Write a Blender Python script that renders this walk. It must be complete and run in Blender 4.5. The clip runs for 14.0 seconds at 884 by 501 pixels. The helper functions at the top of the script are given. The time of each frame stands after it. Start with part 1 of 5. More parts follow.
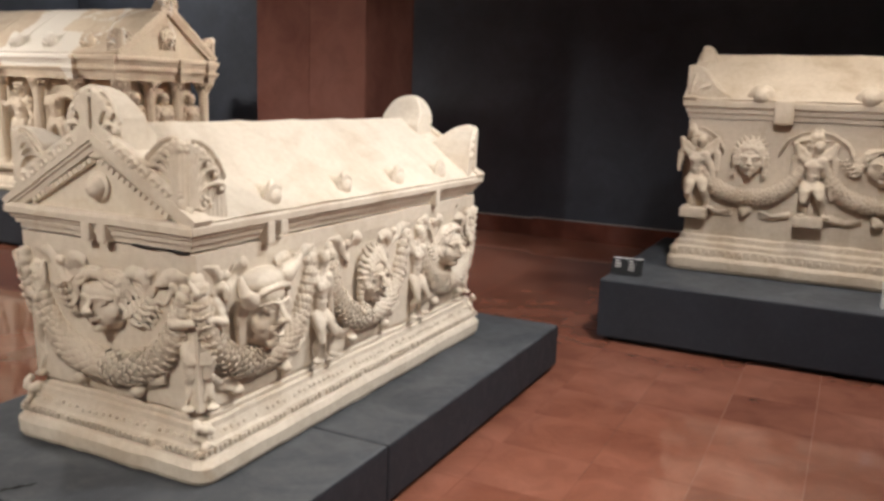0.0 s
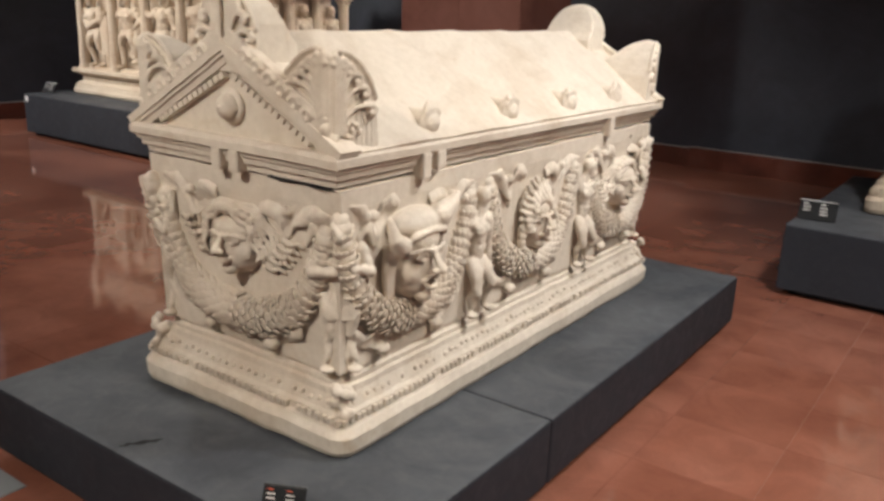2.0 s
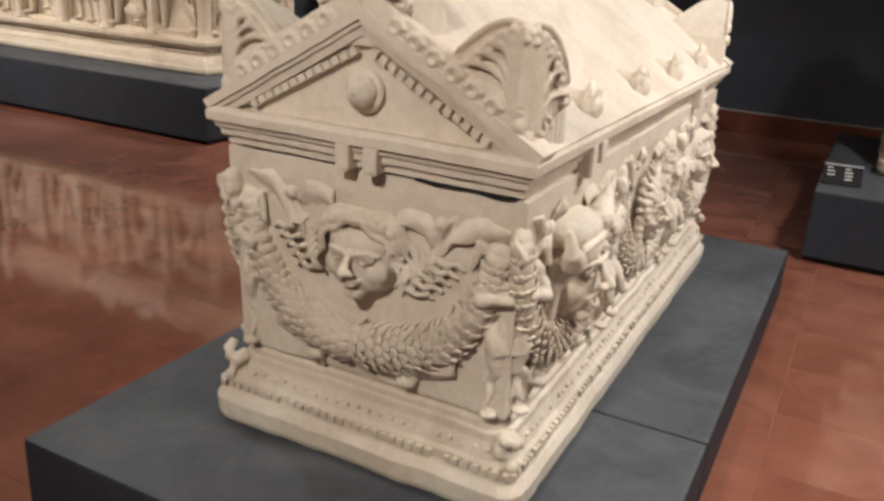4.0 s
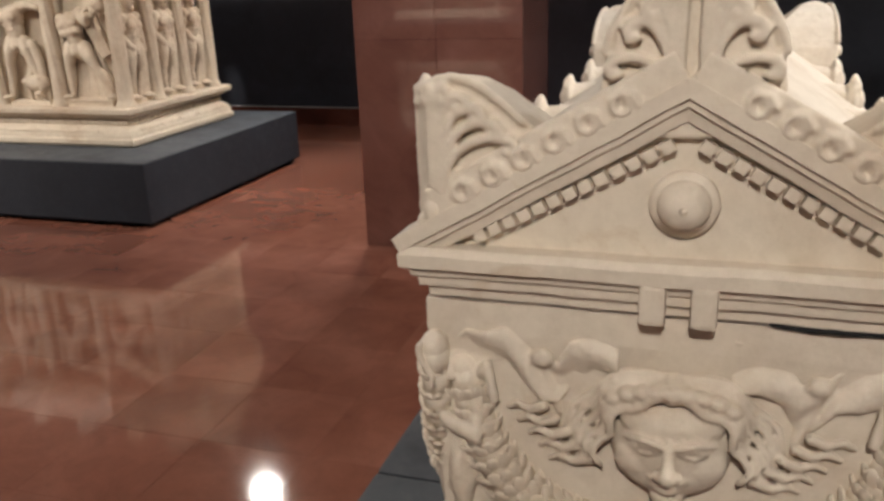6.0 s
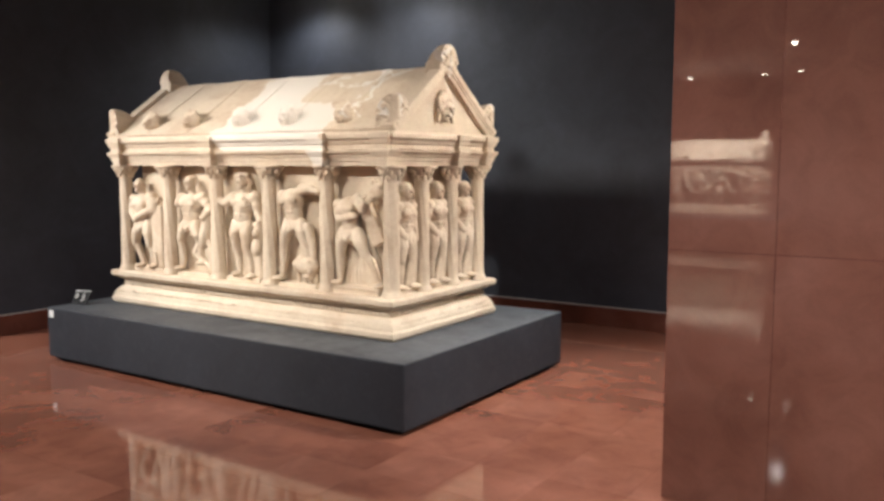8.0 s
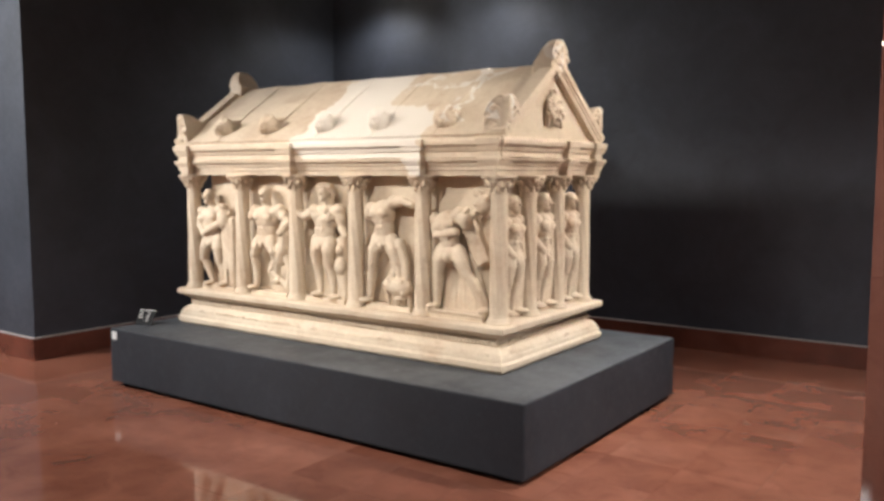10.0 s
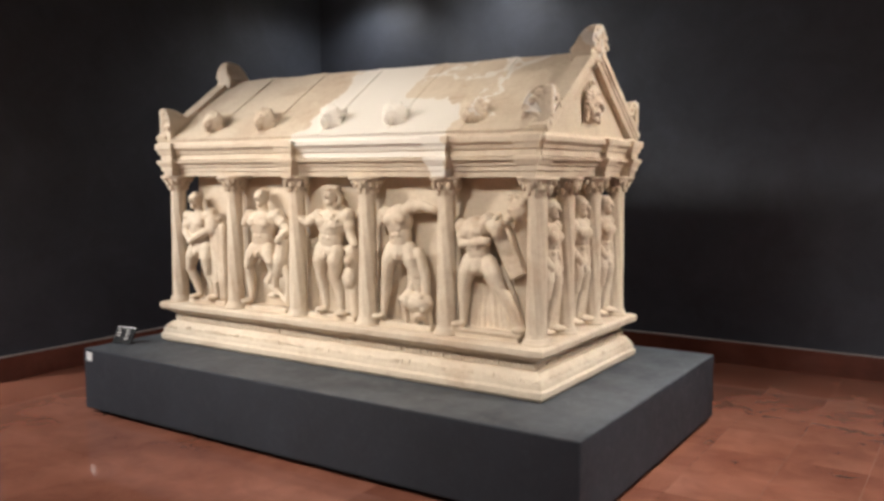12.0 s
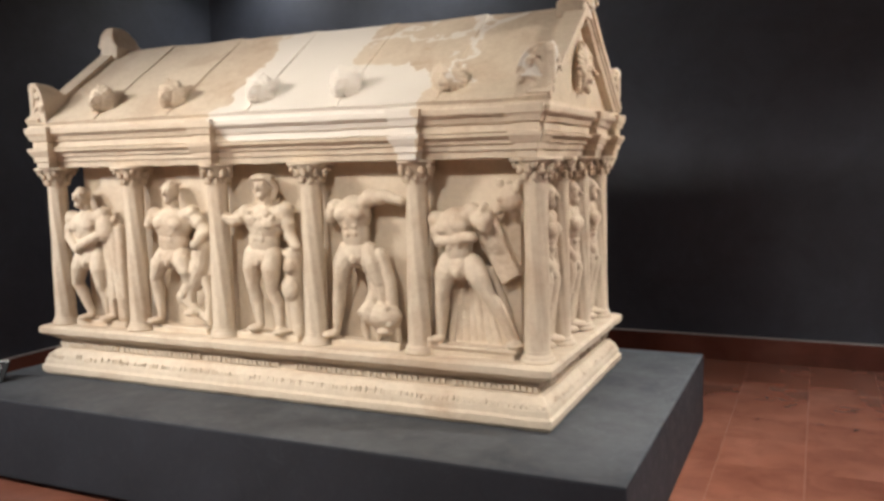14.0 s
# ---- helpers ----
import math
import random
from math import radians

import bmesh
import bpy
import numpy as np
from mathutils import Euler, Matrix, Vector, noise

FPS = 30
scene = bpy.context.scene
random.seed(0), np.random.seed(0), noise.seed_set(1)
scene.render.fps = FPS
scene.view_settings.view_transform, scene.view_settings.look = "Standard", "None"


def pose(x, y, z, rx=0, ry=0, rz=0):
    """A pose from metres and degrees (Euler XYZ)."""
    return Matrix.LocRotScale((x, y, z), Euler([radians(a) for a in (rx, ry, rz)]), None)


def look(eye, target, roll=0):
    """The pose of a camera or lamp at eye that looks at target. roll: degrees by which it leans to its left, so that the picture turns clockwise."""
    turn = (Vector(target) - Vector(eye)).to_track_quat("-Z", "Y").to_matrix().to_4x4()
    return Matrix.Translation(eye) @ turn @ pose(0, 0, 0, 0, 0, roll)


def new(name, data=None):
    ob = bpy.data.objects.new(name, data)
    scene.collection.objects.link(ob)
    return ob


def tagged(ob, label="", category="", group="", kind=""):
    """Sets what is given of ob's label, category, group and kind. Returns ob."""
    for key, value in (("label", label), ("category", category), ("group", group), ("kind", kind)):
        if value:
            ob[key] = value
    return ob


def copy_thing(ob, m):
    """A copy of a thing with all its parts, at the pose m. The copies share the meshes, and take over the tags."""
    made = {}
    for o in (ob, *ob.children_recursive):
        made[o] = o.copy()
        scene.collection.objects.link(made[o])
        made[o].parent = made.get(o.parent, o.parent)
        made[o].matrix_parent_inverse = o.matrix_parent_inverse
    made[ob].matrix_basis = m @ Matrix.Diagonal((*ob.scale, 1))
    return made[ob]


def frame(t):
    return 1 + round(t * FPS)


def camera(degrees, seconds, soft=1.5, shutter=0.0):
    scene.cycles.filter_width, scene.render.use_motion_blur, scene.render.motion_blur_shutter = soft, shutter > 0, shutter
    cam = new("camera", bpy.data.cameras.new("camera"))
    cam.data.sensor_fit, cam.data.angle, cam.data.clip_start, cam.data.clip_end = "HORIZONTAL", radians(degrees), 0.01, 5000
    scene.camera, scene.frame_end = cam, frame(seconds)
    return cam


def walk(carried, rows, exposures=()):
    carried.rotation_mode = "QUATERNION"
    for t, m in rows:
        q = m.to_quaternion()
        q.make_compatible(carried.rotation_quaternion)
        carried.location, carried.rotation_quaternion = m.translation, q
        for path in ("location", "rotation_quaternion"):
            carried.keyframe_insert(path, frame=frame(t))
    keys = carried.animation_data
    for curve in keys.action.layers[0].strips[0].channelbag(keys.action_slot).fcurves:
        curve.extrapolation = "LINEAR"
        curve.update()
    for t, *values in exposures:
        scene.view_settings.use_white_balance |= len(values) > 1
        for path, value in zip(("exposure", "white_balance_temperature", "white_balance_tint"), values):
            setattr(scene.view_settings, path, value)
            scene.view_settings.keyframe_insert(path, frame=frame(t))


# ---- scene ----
cam = camera(55.9, 14.0, soft=3.1)
METRES, EYE, TILT, LEAN, TURN = 5.5, 1.449, 0.0, 0.0, 26.1
ROWS = [
    (0.0, 0.0, 0.0, 0.0, 0.37, -10.59, -1.99),
    (0.5, -0.0115, 0.0159, -0.0004, 2.52, -12.77, -1.64),
    (1.0, -0.0144, 0.0407, -0.0011, 5.74, -12.86, -1.05),
    (1.5, -0.0158, 0.0673, -0.0063, 8.24, -14.18, -1.58),
    (2.0, -0.0302, 0.0833, -0.0077, 9.39, -16.3, -2.3),
    (4.5, -0.199, 0.1718, -0.0057, -2.81, -20.1, -1.51),
    (5.0, -0.2374, 0.1993, -0.0043, -7.52, -20.4, 1.33),
    (5.5, -0.259, 0.2398, -0.0013, -8.8, -20.46, 2.53),
    (6.0, -0.2765, 0.2765, -0.0019, -8.22, -18.45, 1.94),
    (6.5, -0.2948, 0.3182, 0.0011, -7.82, -11.89, 1.36),
    (7.0, -0.3072, 0.3566, 0.0029, -5.25, -8.94, 0.34),
    (7.5, -0.3144, 0.3936, 0.0055, 2.98, -6.47, 0.22),
    (8.0, -0.3392, 0.4148, 0.007, 7.29, -5.89, -0.03),
    (8.5, -0.3782, 0.4401, 0.008, 7.81, -5.13, 0.12),
    (9.0, -0.3985, 0.4725, 0.0092, 9.2, -5.34, 0.29),
    (11.5, -0.4887, 0.5586, 0.0077, 9.38, -5.22, -0.36),
    (12.0, -0.5056, 0.5984, 0.0089, 7.1, -5.3, -0.03),
    (12.5, -0.5265, 0.6339, 0.006, 5.73, -5.62, -0.02),
    (13.0, -0.5543, 0.6626, 0.0074, 2.59, -6.11, 0.03),
    (13.5, -0.5821, 0.6913, 0.0067, -0.8, -6.28, 1.24),
    (14.0, -0.5972, 0.7377, 0.0041, -1.8, -6.12, 1.23),
]
walk(cam, [(t, pose(0, 0, EYE, TILT, LEAN, TURN) @ pose(METRES * x, METRES * y, METRES * z, 90 + pitch, roll, yaw)) for t, x, y, z, yaw, pitch, roll in ROWS],
     exposures=[(0.0, -0.06), (2.0, -0.13), (5.0, -0.13), (5.8, -0.18), (6.5, -0.06), (7.0, 0.36), (8.0, 0.42), (9.2, 0.36), (11.5, 0.16), (14.0, 0.06)])

# ---- light ----
scene.view_settings.exposure = 0.0
world = bpy.data.worlds.new("dark_hall")
world.use_nodes = True
world.node_tree.nodes["Background"].inputs[0].default_value = (0.012, 0.013, 0.016, 1)
scene.world = world

CEIL = 3.45
# ceiling spotlights, inferred ones and added fill: place, aim, watts, cone in degrees, colour
WARM, COOL = (1.0, 0.92, 0.82), (0.98, 0.97, 0.96)
SPOTS = [
    ((-9.3, 2.5, 3.25), (-7.0, 5.35, 1.0), 455, 48, WARM),
    ((-6.4, 2.5, 3.25), (-6.6, 5.4, 1.25), 235, 50, WARM),
    ((-3.3, 6.2, 3.25), (-5.7, 5.9, 1.1), 330, 60, WARM),
    ((0.9, 2.0, 3.25), (-1.7, 2.7, 0.7), 285, 70, WARM),
    ((-1.9, -1.2, 3.25), (-2.0, 1.8, 0.8), 430, 44, WARM),
    ((0.2, 4.9, 3.25), (0.1, 5.8, 1.0), 125, 100, WARM),
    ((-5.9, 6.65, 3.25), (-2.6, 2.6, 0.2), 120, 60, WARM),
    ((-7.97, -8.9, 3.25), (-8.4, -10.0, 0.9), 620, 80, WARM),
    ((-6.52, -8.9, 3.25), (-7.4, -10.0, 0.9), 620, 80, WARM),
    ((-5.8, -8.6, 3.25), (-6.9, -10.0, 0.9), 620, 80, WARM),
    # COOL lamps: added fill for floor, walls and pillar, at guessed places
    ((-4.3, 2.7, 3.25), (-4.3, 2.9, 0.0), 150, 130, COOL),
    ((-0.1, 3.2, 3.25), (-0.9, 3.9, 0.1), 330, 128, COOL),
    ((-7.6, 8.0, 3.39), (-7.6, 7.9, 0.0), 36, 150, COOL),
    ((-9.0, 8.0, 3.39), (-9.0, 7.9, 0.0), 52, 150, COOL),
    ((-4.2, 6.1, 3.25), (-4.2, 6.15, 0.0), 380, 80, COOL),
    ((-8.2, 2.2, 3.25), (-8.3, 2.4, 0.0), 250, 130, COOL),
    ((-3.3, 0.2, 3.25), (-3.4, 4.8, 1.7), 290, 27, COOL),
    ((0.8, -0.9, 3.25), (0.8, -0.7, 0.0), 150, 130, COOL),
    ((-5.2, -4.8, 3.25), (-5.2, -4.6, 0.0), 420, 140, COOL),
    ((-11.2, 1.8, 3.25), (-10.6, 4.9, 1.5), 780, 96, COOL),
]
for place, aim, watts, cone, colour in SPOTS:
    data = bpy.data.lights.new("spot_beam", "SPOT")
    data.energy, data.color, data.spot_size, data.spot_blend, data.shadow_soft_size = watts, colour, radians(cone), 0.85, 0.16 if watts > 450 else 0.11
    new("spot_beam", data).matrix_world = look(Vector(place) + (Vector(aim) - Vector(place)).normalized() * 0.06, aim)


# ---- materials ----
def material(name, base, rough=0.6, metal=0.0, spec=0.5, coat=0.0):
    mat = bpy.data.materials.new(name)
    mat.use_nodes = True
    nt = mat.node_tree
    bsdf = nt.nodes["Principled BSDF"]
    bsdf.inputs["Base Color"].default_value = (*base, 1)
    bsdf.inputs["Roughness"].default_value = rough
    bsdf.inputs["Metallic"].default_value = metal
    bsdf.inputs["Specular IOR Level"].default_value = spec
    bsdf.inputs["Coat Weight"].default_value = coat
    return mat, nt, bsdf


def node(nt, kind, **values):
    n = nt.nodes.new(kind)
    for key, value in values.items():
        n.inputs[key.replace("_", " ")].default_value = value
    return n


def coords(nt, kind="Object", scale=(1, 1, 1)):
    tc, mp = nt.nodes.new("ShaderNodeTexCoord"), nt.nodes.new("ShaderNodeMapping")
    mp.inputs["Scale"].default_value = scale
    nt.links.new(tc.outputs[kind], mp.inputs["Vector"])
    return mp.outputs["Vector"]


def place_coords(nt, scale=(1, 1, 1)):
    geo, mp = nt.nodes.new("ShaderNodeNewGeometry"), nt.nodes.new("ShaderNodeMapping")
    mp.inputs["Scale"].default_value = scale
    nt.links.new(geo.outputs["Position"], mp.inputs["Vector"])
    return mp.outputs["Vector"]


def ramp(nt, source, stops):
    r = nt.nodes.new("ShaderNodeValToRGB")
    r.color_ramp.elements[0].position, r.color_ramp.elements[0].color = stops[0][0], (*stops[0][1], 1)
    r.color_ramp.elements[1].position, r.color_ramp.elements[1].color = stops[-1][0], (*stops[-1][1], 1)
    for at, colour in stops[1:-1]:
        r.color_ramp.elements.new(at).color = (*colour, 1)
    nt.links.new(source, r.inputs["Fac"])
    return r.outputs["Color"]


def noisy(nt, vec, scale, detail=6.0, rough=0.6, distortion=0.0):
    n = node(nt, "ShaderNodeTexNoise", Scale=scale, Detail=detail, Roughness=rough, Distortion=distortion)
    nt.links.new(vec, n.inputs["Vector"])
    return n.outputs["Fac"]


def blend(nt, fac, a, b, how="MIX"):
    m = nt.nodes.new("ShaderNodeMix")
    m.data_type, m.blend_type = "RGBA", how
    for socket, value in ((m.inputs[0], fac), (m.inputs[6], a), (m.inputs[7], b)):
        if isinstance(value, bpy.types.NodeSocket):
            nt.links.new(value, socket)
        else:
            socket.default_value = value if isinstance(value, (int, float)) else (*value, 1)
    return m.outputs[2]


def bump(nt, bsdf, height, strength, distance, below=None):
    b = node(nt, "ShaderNodeBump", Strength=strength, Distance=distance)
    nt.links.new(height, b.inputs["Height"])
    if below:
        nt.links.new(below, b.inputs["Normal"])
    nt.links.new(b.outputs["Normal"], bsdf.inputs["Normal"])
    return b.outputs["Normal"]


def marble(name, pale, deep, patches=False):
    """Weathered carved marble: cream ground, ochre stains, pitted surface."""
    mat, nt, bsdf = material(name, pale, 0.62, spec=0.35)
    vec = place_coords(nt)
    cloud = noisy(nt, vec, 3.2, 8, 0.62, 0.6)
    tone = ramp(nt, cloud, [(0.32, deep), (0.52, pale), (0.75, [min(1, c * 1.08) for c in pale])])
    fine = noisy(nt, vec, 38, 5, 0.7)
    tone = blend(nt, 0.16, tone, ramp(nt, fine, [(0.3, [c * 0.72 for c in deep]), (0.6, (1, 1, 1))]), "MULTIPLY")
    stain = noisy(nt, vec, 7.5, 9, 0.7, 1.5)
    tone = blend(nt, ramp(nt, stain, [(0.6, (0, 0, 0)), (0.78, (0.6, 0.6, 0.6))]), tone, (0.46, 0.31, 0.18))
    if patches:
        # pieces of new white stone let into the old lid, and plaster in the cracks
        def value(how, a, b, c=0.0):
            m = nt.nodes.new("ShaderNodeMath")
            m.operation = how
            for socket, v in zip(m.inputs, (a, b, c)):
                if isinstance(v, bpy.types.NodeSocket):
                    nt.links.new(v, socket)
                else:
                    socket.default_value = v
            return m.outputs[0]
        sep = nt.nodes.new("ShaderNodeSeparateXYZ")
        nt.links.new(vec, sep.inputs[0])
        warp = value("MULTIPLY_ADD", noisy(nt, vec, 5.0, 4, 0.55), 0.42, -0.21)
        x, z = value("ADD", sep.outputs[0], warp), value("ADD", sep.outputs[2], value("MULTIPLY", warp, 0.7))
        band = value("MULTIPLY", value("GREATER_THAN", x, -7.18), value("LESS_THAN", x, -6.2))
        upper = value("MULTIPLY", value("GREATER_THAN", x, -6.62), value("GREATER_THAN", z, 1.9))
        front = value("LESS_THAN", sep.outputs[1], 5.9)
        white = value("MULTIPLY", value("MULTIPLY", band, value("SUBTRACT", 1.0, upper)), front)
        cell = node(nt, "ShaderNodeTexVoronoi", Scale=1.5)
        cell.feature = "DISTANCE_TO_EDGE"
        warped = nt.nodes.new("ShaderNodeVectorMath")
        comb = nt.nodes.new("ShaderNodeCombineXYZ")
        for socket in comb.inputs:
            nt.links.new(warp, socket)
        nt.links.new(vec, warped.inputs[0])
        nt.links.new(comb.outputs[0], warped.inputs[1])
        nt.links.new(warped.outputs[0], cell.inputs["Vector"])
        seam = value("MULTIPLY", value("LESS_THAN", cell.outputs["Distance"], 0.022), value("GREATER_THAN", x, -6.75))
        seam = value("MULTIPLY", seam, value("GREATER_THAN", sep.outputs[2], 1.78))
        tone = blend(nt, value("MAXIMUM", white, seam), tone, (0.74, 0.69, 0.62))
    nt.links.new(tone, bsdf.inputs["Base Color"])
    low = bump(nt, bsdf, noisy(nt, vec, 55, 6, 0.65), 0.35, 0.006)
    bump(nt, bsdf, noisy(nt, vec, 260, 3, 0.6), 0.25, 0.0015, low)
    nt.links.new(ramp(nt, fine, [(0.2, (0.75, 0.75, 0.75)), (0.9, (0.5, 0.5, 0.5))]), bsdf.inputs["Roughness"])
    return mat


def red_stone(name, rough, per_piece, dark=(0.188, 0.063, 0.038), mid=(0.21, 0.072, 0.043), pale=(0.245, 0.09, 0.055)):
    """Polished red-brown stone, a little different from slab to slab."""
    mat, nt, bsdf = material(name, mid, rough, spec=0.85)
    vec = place_coords(nt)
    if per_piece:
        info = nt.nodes.new("ShaderNodeObjectInfo")
        shift = nt.nodes.new("ShaderNodeVectorMath")
        shift.operation = "SCALE"
        comb = nt.nodes.new("ShaderNodeCombineXYZ")
        for i in range(3):
            nt.links.new(info.outputs["Random"], comb.inputs[i])
        nt.links.new(comb.outputs[0], shift.inputs[0])
        shift.inputs["Scale"].default_value = 7.0
        add = nt.nodes.new("ShaderNodeVectorMath")
        nt.links.new(vec, add.inputs[0])
        nt.links.new(shift.outputs[0], add.inputs[1])
        vec = add.outputs[0]
    cloud = noisy(nt, vec, 2.2, 2, 0.45, 0.1)
    tone = ramp(nt, cloud, [(0.3, dark), (0.52, mid), (0.76, pale)])
    mottle = noisy(nt, place_coords(nt), 5.5, 7, 0.66, 0.9)
    tone = blend(nt, 0.42, tone, ramp(nt, mottle, [(0.34, (0.62, 0.56, 0.55)), (0.6, (1.05, 1.04, 1.03))]), "MULTIPLY")
    grain = noisy(nt, vec, 90, 4, 0.7)
    tone = blend(nt, 0.12, tone, ramp(nt, grain, [(0.3, (0.45, 0.4, 0.4)), (0.62, (1, 1, 1))]), "MULTIPLY")
    if per_piece:
        tone = blend(nt, 0.2, tone, ramp(nt, info.outputs["Random"], [(0.0, (0.82, 0.8, 0.79)), (1.0, (1.1, 1.08, 1.06))]), "MULTIPLY")
    nt.links.new(tone, bsdf.inputs["Base Color"])
    scuff = noisy(nt, place_coords(nt), 2.3, 6, 0.65, 0.4)
    nt.links.new(ramp(nt, scuff, [(0.3, (rough * 0.98,) * 3), (0.75, (rough * 1.04,) * 3)]), bsdf.inputs["Roughness"])
    bump(nt, bsdf, noisy(nt, place_coords(nt), 14, 2, 0.4), 0.008, 0.003)
    return mat


def painted(name, base, rough, scratch=0.25, lit_dusty_top=0.0):
    mat, nt, bsdf = material(name, base, rough, spec=0.4)
    vec = place_coords(nt)
    cloud = noisy(nt, vec, 2.1, 8, 0.65, 0.5)
    tone = ramp(nt, cloud, [(0.3, [c * 0.75 for c in base]), (0.55, base), (0.8, [c * 1.35 for c in base])])
    dust = noisy(nt, vec, 16, 8, 0.72, 0.8)
    tone = blend(nt, ramp(nt, dust, [(0.55, (0, 0, 0)), (0.85, (scratch,) * 3)]), tone, [c * 1.6 + 0.06 for c in base])
    if lit_dusty_top:
        # light from above put into level faces' colour, with grey dust and scuffs
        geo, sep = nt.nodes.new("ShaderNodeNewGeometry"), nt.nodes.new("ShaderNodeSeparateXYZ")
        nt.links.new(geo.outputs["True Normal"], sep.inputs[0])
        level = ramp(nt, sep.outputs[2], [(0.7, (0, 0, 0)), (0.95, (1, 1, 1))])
        worn = ramp(nt, noisy(nt, vec, 3.4, 7, 0.62, 0.8), [(0.36, (lit_dusty_top * 0.45,) * 3), (0.62, (lit_dusty_top,) * 3)])
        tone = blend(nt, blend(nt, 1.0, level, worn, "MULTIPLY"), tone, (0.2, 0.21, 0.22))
    nt.links.new(tone, bsdf.inputs["Base Color"])
    nt.links.new(ramp(nt, dust, [(0.3, (rough * 0.8,) * 3), (0.8, (min(1, rough * 1.3),) * 3)]), bsdf.inputs["Roughness"])
    bump(nt, bsdf, noisy(nt, vec, 70, 4, 0.6), 0.12, 0.002)
    return mat


OLD_MARBLE = marble("old_marble", (0.65, 0.55, 0.43), (0.53, 0.41, 0.30))
GARLAND_MARBLE = marble("garland_marble", (0.68, 0.60, 0.50), (0.58, 0.485, 0.38))
LID_MARBLE = marble("mended_lid_marble", (0.65, 0.55, 0.43), (0.53, 0.41, 0.30), True)
GREY_MARBLE = marble("greyish_marble", (0.58, 0.48, 0.37), (0.45, 0.35, 0.25))
FLOOR_STONE = red_stone("red_floor_stone", 0.07, True, (0.21, 0.078, 0.05), (0.27, 0.105, 0.068), (0.33, 0.14, 0.095))
PILLAR_STONE = red_stone("red_pillar_stone", 0.02, True, (0.155, 0.065, 0.048), (0.19, 0.081, 0.06), (0.226, 0.103, 0.079))
SKIRT_STONE = red_stone("red_skirting_stone", 0.14, False, (0.09, 0.03, 0.022), (0.15, 0.05, 0.034), (0.2, 0.08, 0.06))
GROUT = painted("pale_grout", (0.33, 0.165, 0.115), 0.5)
DARK_WALL = painted("dark_blue_wall_paint", (0.042, 0.048, 0.063), 0.6, 0.05)
# ceiling is out of view; its grey is raised to bounce fill
CEILING_PAINT = painted("bounce_ceiling_paint", (0.42, 0.43, 0.45), 0.8, 0.05)
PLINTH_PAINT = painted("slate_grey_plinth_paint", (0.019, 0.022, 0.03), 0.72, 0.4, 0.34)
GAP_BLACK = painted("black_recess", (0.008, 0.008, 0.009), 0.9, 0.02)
LABEL_BLACK = painted("black_label_board", (0.005, 0.005, 0.006), 0.85, 0.01)
PRINT = painted("pale_print", (0.7, 0.68, 0.64), 0.6, 0.05)
RED_PRINT = painted("red_print", (0.5, 0.08, 0.03), 0.5, 0.05)
PALE_EDGE = painted("pale_skirting_edge", (0.42, 0.38, 0.36), 0.5, 0.1)
FLAT_GREY = painted("flat_grey", (0.2, 0.21, 0.22), 0.5, 0.05)
CARD = painted("white_card", (0.75, 0.75, 0.73), 0.6, 0.05)
LAMP_METAL = painted("black_lamp_metal", (0.02, 0.02, 0.02), 0.4, 0.05)
lens_mat, lens_nt, lens_bsdf = material("lamp_lens", (1, 1, 1), 0.3)
lens_bsdf.inputs["Emission Color"].default_value = (1, 0.9, 0.75, 1)
lens_bsdf.inputs["Emission Strength"].default_value = 60


# ---- mesh helpers ----
def part(name, bm, mat, parent=None, label="", smooth=False):
    """Links a bmesh as one mesh object, under a thing or a part."""
    me = bpy.data.meshes.new(name)
    bm.to_mesh(me)
    bm.free()
    me.materials.append(mat)
    if smooth:
        me.polygons.foreach_set("use_smooth", [True] * len(me.polygons))
    ob = new(name, me)
    ob.parent = parent
    if label:
        tagged(ob, label)
    return ob


def thing(name, m, label, category, group=""):
    ob = new(name)
    ob.empty_display_size = 0.1
    ob.matrix_world = m
    return tagged(ob, label, category, group)



class Lump:
    """Vertices and faces gathered quickly, for shapes made of many small pieces."""

    def __init__(self):
        self.verts, self.faces, self.count = [], [], 0

    def add(self, verts, faces):
        self.verts.append(np.asarray(verts, dtype=float))
        self.faces += [tuple(i + self.count for i in f) for f in faces]
        self.count += len(verts)

    def absorb(self, bm):
        bm.verts.index_update()
        self.add([v.co[:] for v in bm.verts], [[v.index for v in f.verts] for f in bm.faces])
        bm.free()

    def to_mesh(self, me):
        me.from_pydata(np.concatenate(self.verts).tolist(), [], self.faces)

    def free(self):
        self.verts, self.faces = [], []


def move(shape, m):
    if isinstance(shape, Lump):
        a = np.array(m)
        shape.verts = [v @ a[:3, :3].T + a[:3, 3] for v in shape.verts]
        if m.determinant() < 0:
            shape.faces = [f[::-1] for f in shape.faces]
    else:
        bmesh.ops.transform(shape, matrix=m, verts=shape.verts)


def unit_ball(fine):
    bm = bmesh.new()
    bmesh.ops.create_icosphere(bm, subdivisions=fine, radius=1)
    bm.verts.index_update()
    out = np.array([v.co[:] for v in bm.verts]), [[v.index for v in f.verts] for f in bm.faces]
    bm.free()
    return out


BALLS = {n: unit_ball(n) for n in (1, 2, 3)}
BOX_FACES = [(0, 3, 2, 1), (4, 5, 6, 7), (0, 1, 5, 4), (1, 2, 6, 5), (2, 3, 7, 6), (3, 0, 4, 7)]


